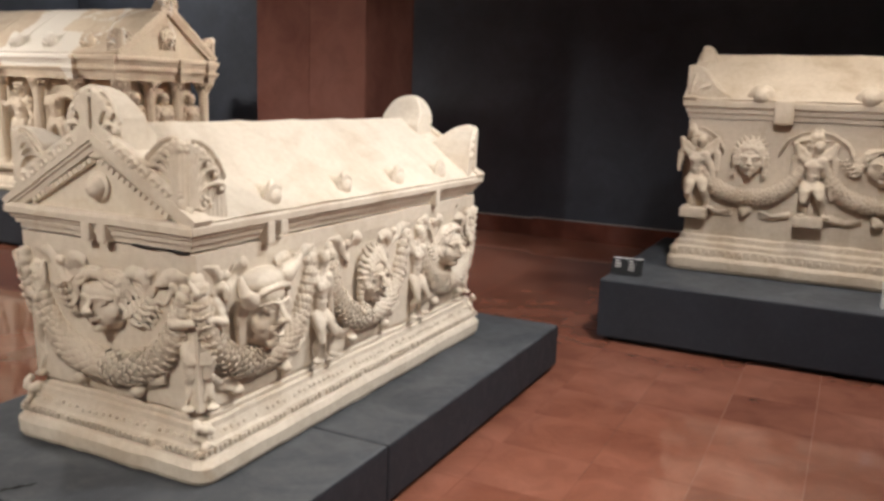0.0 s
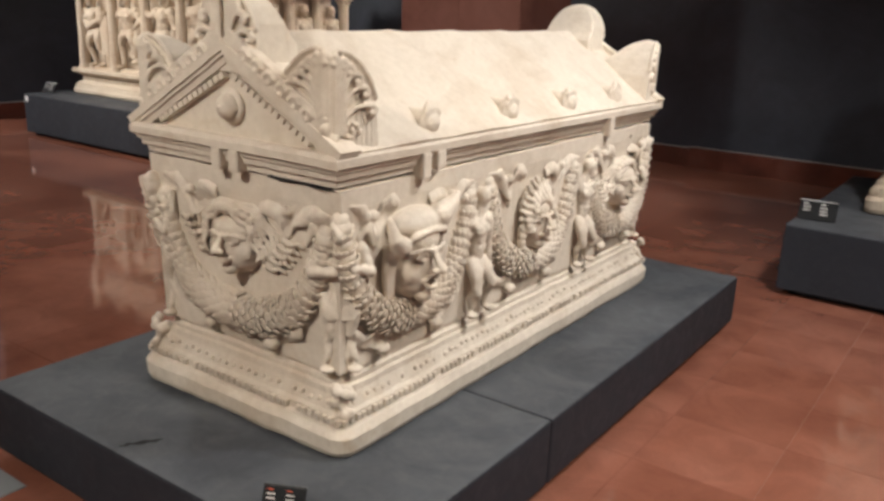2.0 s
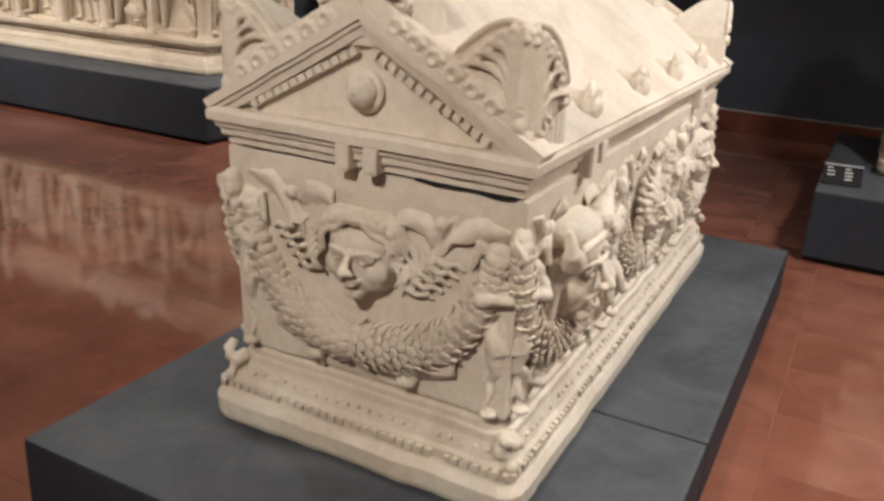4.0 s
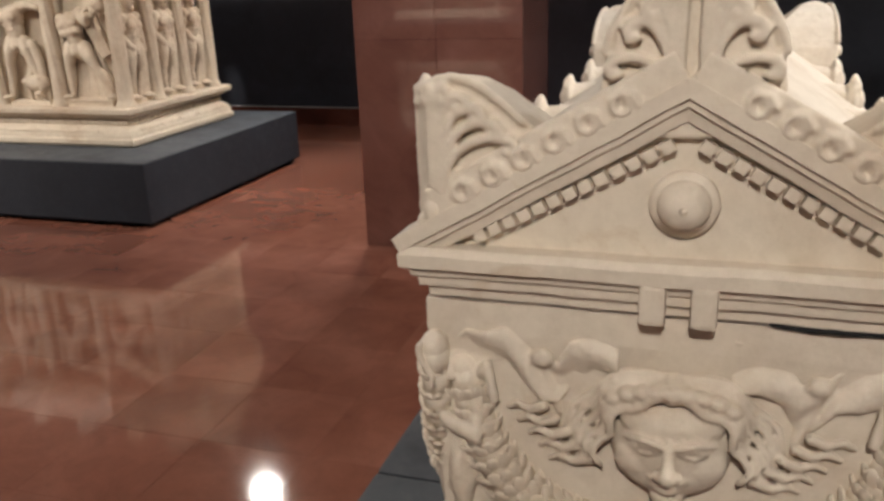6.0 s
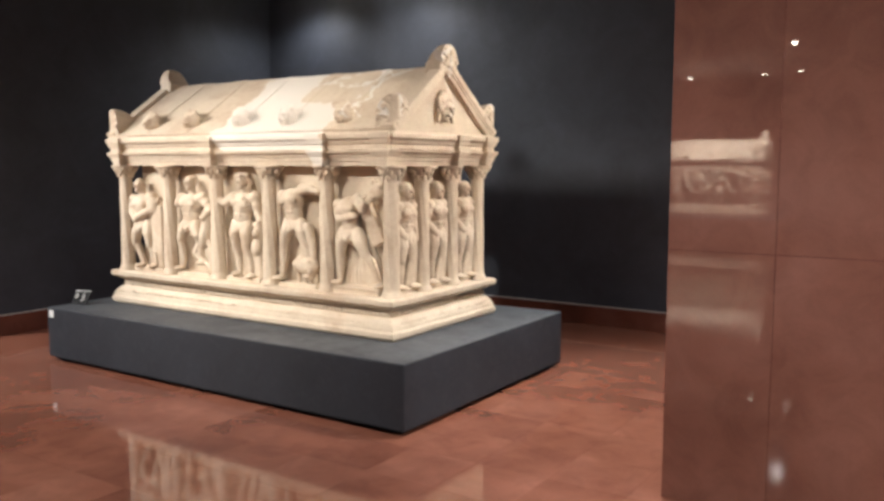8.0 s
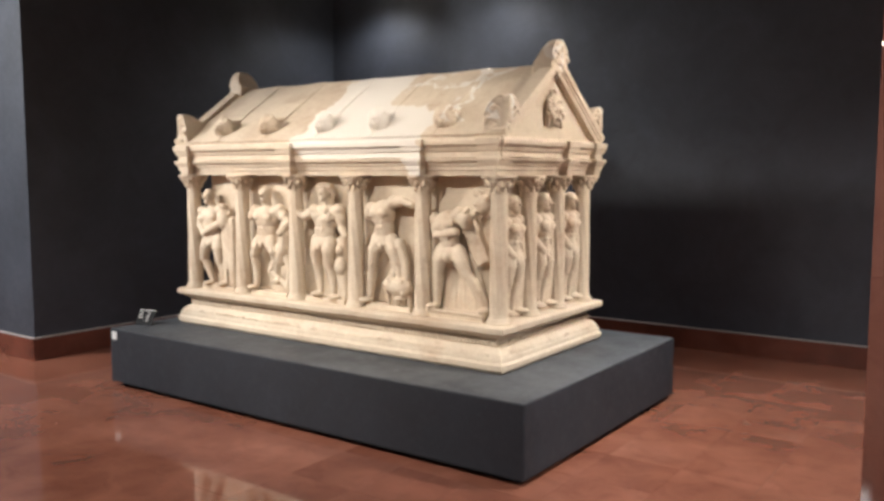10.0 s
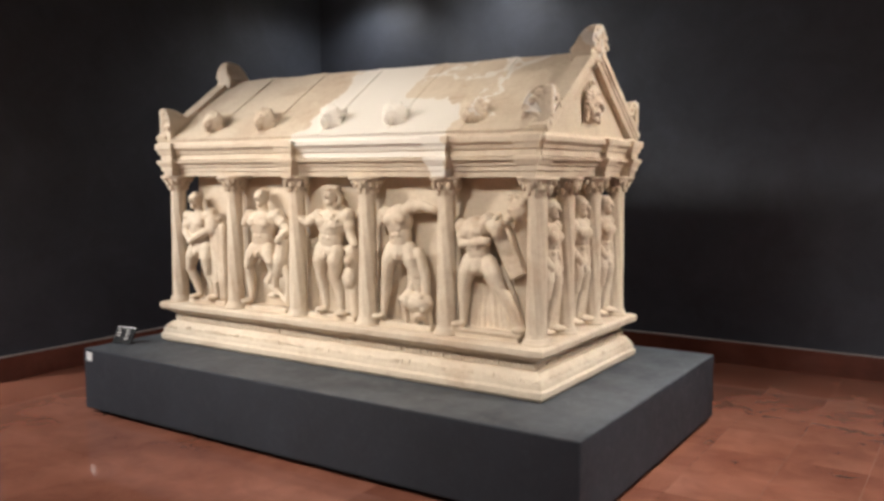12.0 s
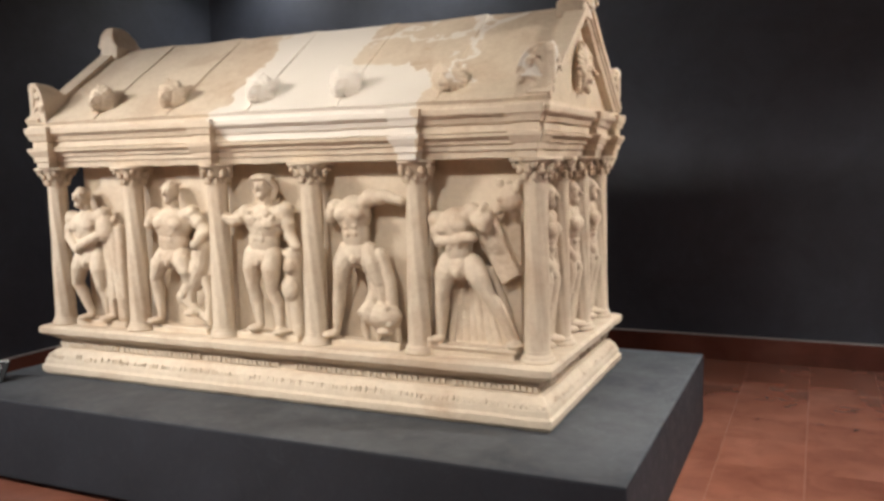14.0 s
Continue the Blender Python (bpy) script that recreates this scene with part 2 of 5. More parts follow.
def add_box(bm, x0, x1, y0, y1, z0, z1, bevel=0.0, m=None):
    if isinstance(bm, Lump):
        pts = np.array([(x, y, z) for z in (z0, z1) for x, y in ((x0, y0), (x1, y0), (x1, y1), (x0, y1))], dtype=float)
        if m:
            a = np.array(m)
            pts = pts @ a[:3, :3].T + a[:3, 3]
        return bm.add(pts, BOX_FACES)
    made = bmesh.ops.create_cube(bm, size=1)["verts"]
    bmesh.ops.transform(bm, matrix=Matrix.Translation(((x0 + x1) / 2, (y0 + y1) / 2, (z0 + z1) / 2)) @ Matrix.Diagonal((x1 - x0, y1 - y0, z1 - z0, 1)), verts=made)
    if bevel:
        edges = list({e for v in made for e in v.link_edges})
        out = bmesh.ops.bevel(bm, geom=edges, offset=bevel, segments=2, affect="EDGES", profile=0.6)
        made = list({v for f in out["faces"] for v in f.verts})
        seen, todo = set(made), list(made)
        while todo:
            for e in todo.pop().link_edges:
                for v in e.verts:
                    if v not in seen:
                        seen.add(v)
                        todo.append(v)
        made = list(seen)
    if m:
        bmesh.ops.transform(bm, matrix=m, verts=made)
    return made


def box_mesh(x0, x1, y0, y1, z0, z1, bevel=0.0):
    bm = bmesh.new()
    add_box(bm, x0, x1, y0, y1, z0, z1, bevel)
    return bm


def wobble(bm, amount, size):
    for v in bm.verts:
        v.co += noise.noise_vector(v.co * size) * amount + noise.noise_vector(v.co * size * 3.7) * amount * 0.45


def moulding(hx, hy, profile, step=0.05, worn=0.0025, caps=True, seed=0.0, corner=0.0):
    """A block on a rectangle, swept up a profile of (outward offset, height); corners may be worn round."""
    bm = bmesh.new()
    nx, ny = max(2, int(2 * hx / step)), max(2, int(2 * hy / step))
    rings = []
    for out, z in profile:
        ax, ay = hx + out, hy + out
        pts = [(-ax + 2 * ax * i / nx, -ay) for i in range(nx)] + [(ax, -ay + 2 * ay * i / ny) for i in range(ny)]
        pts += [(ax - 2 * ax * i / nx, ay) for i in range(nx)] + [(-ax, ay - 2 * ay * i / ny) for i in range(ny)]
        ring = []
        for x, y in pts:
            if corner:
                dx, dy = abs(x) - ax + corner, abs(y) - ay + corner
                far = math.hypot(dx, dy)
                if dx > 0 and dy > 0 and far > corner:
                    x = math.copysign(ax - corner + dx * corner / far, x)
                    y = math.copysign(ay - corner + dy * corner / far, y)
            p = Vector((x, y, z))
            q = p * 9 + Vector((seed, 0, 0))
            ring.append(bm.verts.new(p + noise.noise_vector(q) * worn + noise.noise_vector(q * 4) * worn * 0.5))
        rings.append(ring)
    for a, b in zip(rings, rings[1:]):
        for i in range(len(a)):
            j = (i + 1) % len(a)
            bm.faces.new((a[i], a[j], b[j], b[i]))
    if caps:
        bm.faces.new(rings[0][::-1])
        bm.faces.new(rings[-1])
    bmesh.ops.recalc_face_normals(bm, faces=bm.faces)
    return bm


def extrude_outline(points, depth):
    """A flat outline in x and z, given depth along y from 0."""
    bm = bmesh.new()
    front = [bm.verts.new((x, 0, z)) for x, z in points]
    back = [bm.verts.new((x, depth, z)) for x, z in points]
    n = len(points)
    bm.faces.new(front)
    bm.faces.new(back[::-1])
    for i in range(n):
        j = (i + 1) % n
        bm.faces.new((front[i], back[i], back[j], front[j]))
    bmesh.ops.recalc_face_normals(bm, faces=bm.faces)
    return bm


def lathe(profile, sides=24, m=None, bm=None):
    bm = bm or bmesh.new()
    rings = []
    for r, z in profile:
        ring = []
        for i in range(sides):
            a = math.tau * i / sides
            p = Vector((r * math.cos(a), r * math.sin(a), z))
            ring.append(bm.verts.new(m @ p if m else p))
        rings.append(ring)
    for a, b in zip(rings, rings[1:]):
        for i in range(sides):
            j = (i + 1) % sides
            bm.faces.new((a[i], a[j], b[j], b[i]))
    bm.faces.new(rings[0][::-1])
    bm.faces.new(rings[-1])
    return bm


# ---- the hall ----
X_LEFT, X_RIGHT, Y_BACK, Y_REAR = -13.2, 4.2, 8.42, -11.8
hall_floor = tagged(part("floor", box_mesh(X_LEFT, X_RIGHT, Y_REAR, Y_BACK + 0.3, -0.16, -0.0025), GROUT), "polished red-brown stone tile floor with thin pale joints", "floor", kind="structure")
tagged(part("ceiling", box_mesh(X_LEFT, X_RIGHT, Y_REAR, Y_BACK + 0.3, CEIL, CEIL + 0.195), CEILING_PAINT), "unseen plain grey ceiling with spotlights, pale to bounce light", "ceiling", kind="structure")


def wall(name, x0, x1, y0, y1, label="matt black-blue painted hall wall"):
    return tagged(part(name, box_mesh(x0, x1, y0, y1, -0.02, CEIL), DARK_WALL), label, "wall", kind="structure")


STEP_X = -3.03
wall("wall_north", -9.83, STEP_X, Y_BACK, Y_BACK + 0.3)
wall("wall_north_east", STEP_X, X_RIGHT, Y_BACK - 0.05, Y_BACK + 0.3)
wall("wall_pier", X_LEFT, -9.83, 4.90, Y_BACK + 0.3, "dark blue-grey painted wall pier with an outer corner")
wall("wall_west", X_LEFT - 0.25, X_LEFT, Y_REAR, Y_BACK + 0.3)
wall("wall_east", X_RIGHT, X_RIGHT + 0.25, Y_REAR, Y_BACK + 0.3)
wall("wall_south", X_LEFT, X_RIGHT, Y_REAR - 0.25, Y_REAR)


def skirting(name, x0, x1, y0, y1, h):
    tagged(part(name.replace("baseboard", "trim"), box_mesh(x0, x1, y0 - 0.001, y1, h, h + 0.007, 0.002), PALE_EDGE), "thin pale edge on top of the skirting", "trim", kind="structure")
    return tagged(part(name, box_mesh(x0, x1, y0, y1, -0.01, h - 0.001, 0.003), SKIRT_STONE), "polished dark red stone skirting along the wall", "skirting", kind="structure")


skirting("baseboard_north", -9.805, STEP_X, Y_BACK - 0.03, Y_BACK + 0.01, 0.175)
skirting("baseboard_north_east", STEP_X - 0.002, X_RIGHT, Y_BACK - 0.075, Y_BACK - 0.045, 0.195)
skirting("baseboard_pier_side", -9.832, -9.802, 4.872, Y_BACK - 0.032, 0.175)
skirting("baseboard_pier_front", X_LEFT, -9.834, 4.872, 4.905, 0.175)
skirting("baseboard_east", X_RIGHT - 0.024, X_RIGHT + 0.01, Y_REAR, Y_BACK - 0.08, 0.195)

# pillar clad in polished slabs
PX0, PX1, PY0, PY1 = -3.845, -2.955, 4.79, 5.44
pillar = thing("pillar", pose((PX0 + PX1) / 2, (PY0 + PY1) / 2, 0), "square pillar clad in polished red-brown stone slabs", "pillar")
hw, hd = (PX1 - PX0) / 2, (PY1 - PY0) / 2
part("core", box_mesh(-hw + 0.004, hw - 0.004, -hd + 0.004, hd - 0.004, 0, CEIL), SKIRT_STONE, pillar)
for z0, z1 in ((0.0, 1.12), (1.122, 2.22), (2.222, CEIL)):
    for x0, x1 in ((-hw, -0.0012), (0.0012, hw)):
        part("slab", box_mesh(x0, x1, -hd, -hd + 0.022, z0, z1, 0.002), PILLAR_STONE, pillar)
        part("slab", box_mesh(x0, x1, hd - 0.022, hd, z0, z1, 0.002), PILLAR_STONE, pillar)
    for x0 in (-hw, hw - 0.022):
        part("slab", box_mesh(x0, x0 + 0.022, -hd + 0.024, hd - 0.024, z0, z1, 0.002), PILLAR_STONE, pillar)


# plinths
def plinth(x0, x1, y0, y1, h, label, cuts=()):
    cx, cy = (x0 + x1) / 2, (y0 + y1) / 2
    ob = thing("plinth", pose(cx, cy, 0), label, "plinth", "plinths under the sarcophagi")
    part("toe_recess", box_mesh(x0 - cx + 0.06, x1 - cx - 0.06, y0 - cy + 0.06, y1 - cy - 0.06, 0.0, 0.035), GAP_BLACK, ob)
    edges = [y0, *cuts, y1]
    for a, b in zip(edges, edges[1:]):
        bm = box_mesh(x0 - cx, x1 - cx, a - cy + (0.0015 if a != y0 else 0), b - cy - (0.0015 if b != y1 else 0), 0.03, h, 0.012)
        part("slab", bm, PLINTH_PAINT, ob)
    return ob


H_TOP, G_TOP, T_TOP = 0.41, 0.25, 0.385
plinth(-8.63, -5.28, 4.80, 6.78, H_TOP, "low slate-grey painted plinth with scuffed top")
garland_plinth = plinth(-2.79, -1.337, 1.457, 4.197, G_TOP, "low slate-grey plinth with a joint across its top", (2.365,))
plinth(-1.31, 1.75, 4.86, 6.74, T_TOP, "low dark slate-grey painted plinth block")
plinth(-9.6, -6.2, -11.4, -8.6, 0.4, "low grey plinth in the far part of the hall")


# ---- carving tools: a relief lies in x and z and comes forward towards -y ----
def ball(bm, c, r, turn=None, fine=2):
    verts, faces = BALLS[fine]
    pts = verts * np.array((r, r, r) if isinstance(r, (int, float)) else r)
    if turn:
        pts = pts @ np.array(turn)[:3, :3].T
    bm.add(pts + np.array(c)[:3], faces)


def limb(bm, p, q, r0, r1):
    p, q = Vector(p), Vector(q)
    way = q - p
    if way.length > 1e-5:
        turn = np.array(way.to_track_quat("Z", "Y").to_matrix())
        ring = np.array([(math.cos(math.tau * i / 12), math.sin(math.tau * i / 12), 0) for i in range(12)]) @ turn.T
        faces = [(i, (i + 1) % 12, 12 + (i + 1) % 12, 12 + i) for i in range(12)] + [tuple(range(11, -1, -1)), tuple(range(12, 24))]
        bm.add(np.concatenate((ring * r0 + np.array(p), ring * r1 + np.array(q))), faces)
    ball(bm, p, r0)
    ball(bm, q, r1)


def chain(bm, points, r0, r1):
    n = len(points) - 1
    for i in range(n):
        limb(bm, points[i], points[i + 1], r0 + (r1 - r0) * i / n, r0 + (r1 - r0) * (i + 1) / n)


CARVINGS = []
wear = bpy.data.textures.new("wear", "CLOUDS")
wear.noise_scale, wear.noise_depth = 0.022, 3


def carved(name, bm, mat, parent, m, voxel=0.005, smooth=2, label="", worn=0.006):
    """Fuses overlapping lumps into one worn stone surface."""
    move(bm, m)
    ob = part(name, bm, mat, parent, label)
    fuse = ob.modifiers.new("fuse", "REMESH")
    fuse.mode, fuse.voxel_size, fuse.use_smooth_shade = "VOXEL", voxel, True
    soft = ob.modifiers.new("soften", "SMOOTH")
    soft.factor, soft.iterations = 0.5, smooth
    rough = ob.modifiers.new("weather", "DISPLACE")
    rough.texture, rough.texture_coords, rough.strength, rough.mid_level = wear, "LOCAL", worn, 0.5
    CARVINGS.append(ob)
    return ob


def finish_carvings():
    """Keeps the fused surface as the mesh itself, so that copies share it."""
    graph = bpy.context.evaluated_depsgraph_get()
    made = [(ob, bpy.data.meshes.new_from_object(ob.evaluated_get(graph))) for ob in CARVINGS]
    for ob, me in made:
        ob.modifiers.clear()
        ob.data = me
    CARVINGS.clear()


def lumps(bm, rng, c, spread, r, count):
    for _ in range(count):
        p = [c[i] + rng.uniform(-1, 1) * spread[i] for i in range(3)]
        ball(bm, p, r * rng.uniform(0.6, 1.15))


def standing_man(shoulders, hips, arms, legs, head=None, depth=0.07, s=1.0, extra=None, wide=1.0):
    """A relief figure: shoulder and hip points, arm and leg chains, all (x, z)."""
    bm = Lump()
    y, WIDE = -depth, wide

    def at(p, dy=0.0):
        return (p[0] * WIDE, y + (p[2] if len(p) > 2 else 0) + dy, p[1])

    (sl, sr), (hl, hr) = shoulders, hips
    top = Vector(((sl[0] + sr[0]) / 2 * wide, y, (sl[1] + sr[1]) / 2))
    low = Vector(((hl[0] + hr[0]) / 2 * wide, y, (hl[1] + hr[1]) / 2))
    span = max(0.07 * s, abs(sr[0] - sl[0]) * wide / 2)
    tilt = Matrix.Rotation(math.atan2(top.x - low.x, top.z - low.z), 3, "Y")
    ball(bm, top.lerp(low, 0.25), (span * 0.95, 0.062 * s, 0.082 * s), tilt, 3)
    ball(bm, top.lerp(low, 0.62), (span * 0.74, 0.05 * s, 0.095 * s), tilt, 3)
    ball(bm, low + Vector((0, 0, -0.012)), (span * 0.72, 0.052 * s, 0.06 * s), tilt, 3)
    for side in (-1, 1):
        ball(bm, top.lerp(low, 0.22) + tilt @ Vector((side * span * 0.4, -0.044 * s, 0)), (0.04 * s, 0.024 * s, 0.031 * s))
        for k in range(2):
            ball(bm, top.lerp(low, 0.47 + 0.15 * k) + tilt @ Vector((side * 0.017 * s, -0.042 * s, 0)), (0.017 * s, 0.014 * s, 0.0145 * s))
    ball(bm, low + Vector((0, -0.05 * s, -0.035 * s)), (0.016 * s, 0.014 * s, 0.02 * s))
    for p in (sl, sr):
        ball(bm, at(p), 0.039 * s)
        limb(bm, at(p), top.lerp(low, 0.15), 0.033 * s, 0.04 * s)
    if head:
        limb(bm, top + Vector((0, 0, -0.01)), at(head, -0.005), 0.03 * s, 0.026 * s)
        ball(bm, at(head, -0.012), (0.037 * s, 0.045 * s, 0.05 * s), None, 3)
        limb(bm, at((head[0], head[1] + 0.012 * s), -0.052 * s), at((head[0], head[1] - 0.008 * s), -0.062 * s), 0.006 * s, 0.009 * s)
        limb(bm, at((head[0] - 0.02 * s, head[1] + 0.014 * s), -0.046 * s), at((head[0] + 0.02 * s, head[1] + 0.014 * s), -0.046 * s), 0.007 * s, 0.007 * s)
        ball(bm, at((head[0], head[1] - 0.036 * s), -0.034 * s), (0.021 * s, 0.022 * s, 0.022 * s))
        rng = random.Random(int(1000 * head[0]) + 7)
        lumps(bm, rng, at((head[0], head[1] + 0.02 * s), 0.0), (0.028 * s, 0.025 * s, 0.018 * s), 0.014 * s, 18)
    for arm in arms:
        pts = [at(p) for p in arm]
        chain(bm, pts, 0.031 * s, 0.022 * s)
        ball(bm, Vector(pts[0]).lerp(Vector(pts[1]), 0.55), (0.034 * s, 0.034 * s, 0.036 * s))
        ball(bm, pts[-1], 0.024 * s)
    for h, leg in zip((hl, hr), legs):
        knee, foot = leg
        thigh = Vector(at(h)).lerp(Vector(at(knee, -0.02)), 0.42) + Vector((0, -0.008, 0))
        limb(bm, at(h), thigh, 0.044 * s, 0.044 * s)
        limb(bm, thigh, at(knee, -0.016), 0.044 * s, 0.029 * s)
        ball(bm, at(knee, -0.022), (0.025 * s, 0.022 * s, 0.03 * s))
        mid = Vector(at(knee, 0.0)).lerp(Vector(at(foot)), 0.34) + Vector((0.006 if foot[0] > 0 else -0.006, 0.004, 0))
        limb(bm, at(knee, -0.012), mid, 0.028 * s, 0.031 * s)
        limb(bm, mid, at(foot), 0.03 * s, 0.018 * s)
        ball(bm, (foot[0] * wide + (0.016 if foot[0] > 0 else -0.016), y - 0.024, foot[1] - 0.014), (0.036 * s, 0.046 * s, 0.017 * s))
    if extra:
        extra(bm, at)
    return bm


def face(kind, s=1.0, seed=3):
    """A mask: a plain carved face with hair, in relief; the face alone about 0.15 high at s = 1."""
    bm, rng = Lump(), random.Random(seed)
    w, h = {"locks": (0.071, 0.067), "cap": (0.06, 0.08), "curls": (0.058, 0.07)}[kind]

    def at(x, y, z):
        return (x * s, y * s, z * s)

    def lump(x, y, z, rx, ry, rz, fine=3):
        ball(bm, at(x, y, z), (rx * s, ry * s, rz * s), None, fine)

    def line(points, r0, r1):
        chain(bm, [at(*p) for p in points], r0 * s, r1 * s)

    lump(0, -0.01, 0, w, 0.051, h * 1.06)
    lump(0, -0.016, -0.36 * h, w * 0.9, 0.042, h * 0.6)
    lump(0, -0.026, 0.48 * h, w * 0.85, 0.036, h * 0.42)
    lump(0, -0.042, -0.84 * h, 0.02, 0.018, 0.015)
    line([(0, -0.062, 0.32 * h), (0, -0.074, 0.05 * h), (0, -0.085, -0.14 * h)], 0.0056, 0.0088)
    for d in (-1, 1):
        lump(d * w * 0.5, -0.035, -0.2 * h, w * 0.4, 0.02, h * 0.38)
        line([(d * 0.009, -0.067, 0.3 * h), (d * 0.028, -0.066, 0.37 * h), (d * 0.05, -0.048, 0.27 * h)], 0.0045, 0.0036)
        lump(d * 0.027, -0.054, 0.17 * h, 0.0135, 0.009, 0.0075, 2)
        line([(d * 0.012, -0.063, 0.17 * h), (d * 0.027, -0.0645, 0.26 * h), (d * 0.042, -0.056, 0.17 * h)], 0.0028, 0.0026)
        line([(d * 0.013, -0.061, 0.12 * h), (d * 0.027, -0.062, 0.07 * h), (d * 0.041, -0.055, 0.13 * h)], 0.0024, 0.0022)
        lump(d * 0.0095, -0.077, -0.17 * h, 0.0075, 0.008, 0.0065, 2)
        gape = 0.07 * h if kind == "cap" else 0.0
        line([(0, -0.069, -0.4 * h + gape), (d * 0.009, -0.068, -0.385 * h + gape), (d * 0.019, -0.058, -0.43 * h)], 0.0048, 0.003)
        line([(0, -0.067, -0.54 * h - gape), (d * 0.009, -0.065, -0.53 * h - gape), (d * 0.018, -0.057, -0.46 * h)], 0.0055, 0.003)
    lump(0, 0.004, -0.01, w * 1.16, 0.02, h * 1.14)
    if kind == "locks":
        for d in (-1, 1):
            for k in range(5):
                wide, back = 1.0 + 0.15 * k, -0.052 + 0.0075 * k
                pts = []
                for i in range(15):
                    a = radians(92 - 9.4 * i)
                    flick = max(0.0, i - 9) * 0.0052 * (1 + 0.12 * k)
                    wave = 0.0052 * math.sin(1.25 * i + 0.9 * k)
                    pts.append((d * ((w * 1.02 * wide + wave) * math.cos(a) + flick), back + 0.0012 * i + 0.003 * math.cos(1.25 * i + k), (h * (0.95 + 0.075 * k) + wave) * math.sin(a) + 0.004))
                line(pts, 0.0058, 0.004)
            for k in range(5):
                x, z = d * (w * 1.35 + 0.013 * k), -0.034 + 0.016 * k
                line([(x, -0.026, z), (x + d * 0.016, -0.022, z - 0.009), (x + d * 0.034, -0.02, z - 0.003), (x + d * 0.046, -0.016, z - 0.012)], 0.0066, 0.0036)
        for k in range(9):
            lump((k - 4) * 0.016, -0.052 + abs(k - 4) * 0.004, h * 1.16 - abs(k - 4) ** 2 * 0.0012, 0.0125, 0.012, 0.0095, 2)
    elif kind == "cap":
        lump(0, -0.012, 0.84 * h, w * 1.22, 0.046, 0.38 * h)
        line([(-1.22 * w, -0.035, 0.42 * h), (-0.7 * w, -0.054, 0.66 * h), (0, -0.06, 0.74 * h), (0.7 * w, -0.054, 0.68 * h), (1.25 * w, -0.035, 0.5 * h)], 0.006, 0.006)
        line([(-1.2 * w, -0.045, 0.5 * h), (-1.6 * w, -0.05, 0.72 * h), (-1.75 * w, -0.045, 1.15 * h)], 0.02, 0.006)
        line([(0.8 * w, -0.04, 0.95 * h), (1.5 * w, -0.036, 1.12 * h), (2.0 * w, -0.03, 1.3 * h)], 0.024, 0.007)
        for d in (-1, 1):
            for k in range(3):
                line([(d * (w * 1.1 + 0.007 * k), -0.03 + 0.005 * k, 0.4 * h), (d * (w * 1.22 + 0.008 * k), -0.024, -0.1 * h), (d * (w * 1.05 + 0.008 * k), -0.018, -0.75 * h)], 0.0085, 0.006)
    else:
        for k in range(17):
            a = math.pi * (-0.08 + 1.16 * k / 16)
            tall = 1.0 + 0.5 * max(0.0, math.sin(a))
            pts = []
            for i in range(5):
                r = 0.98 + (0.16 + 0.3 * max(0.0, math.sin(a))) * i / 2
                pts.append(((w * r * math.cos(a)) + 0.006 * math.sin(2.1 * i + k), -0.05 + 0.006 * i + rng.uniform(-0.004, 0.004), h * 0.85 * r * math.sin(a) + 0.01 * (tall - 1)))
            line(pts, 0.0105, 0.0062)
        for d in (-1, 1):
            for k in range(4):
                lump(d * (w * 1.12 + rng.uniform(0, 0.008)), -0.03, -0.012 - 0.017 * k, 0.013, 0.014, 0.011, 2)
    return bm


def profile_at(points, u):
    """Height of a broken line at u."""
    for (a, p), (b, q) in zip(points, points[1:]):
        if a <= u <= b:
            return p + (q - p) * (u - a) / (b - a)
    return points[-1][1] if u > points[-1][0] else points[0][1]


def raised_block(bm, x0, x1, y0, y1, bottom, height, nx=18, ny=18):
    """A solid whose top follows height(x, y)."""
    under = bottom if callable(bottom) else lambda x: bottom
    xs, ys = [x0 + (x1 - x0) * i / nx for i in range(nx + 1)], [y0 + (y1 - y0) * i / ny for i in range(ny + 1)]
    verts, faces, row = [], [], ny + 1
    for z_of in (lambda x, y: max(under(x) + 0.002, height(x, y)), lambda x, y: under(x)):
        verts += [(x, y, z_of(x, y)) for x in xs for y in ys]
    half = len(xs) * row
    for i in range(nx):
        for j in range(ny):
            a, b, c, d = i * row + j, (i + 1) * row + j, (i + 1) * row + j + 1, i * row + j + 1
            faces += [(a, b, c, d), (half + d, half + c, half + b, half + a)]
    for i in range(nx):
        for j, flip in ((0, False), (ny, True)):
            quad = (half + i * row + j, half + (i + 1) * row + j, (i + 1) * row + j, i * row + j)
            faces.append(quad[::-1] if flip else quad)
    for j in range(ny):
        for i, flip in ((0, True), (nx, False)):
            quad = (half + i * row + j, half + i * row + j + 1, i * row + j + 1, i * row + j)
            faces.append(quad[::-1] if flip else quad)
    bm.add(verts, faces)


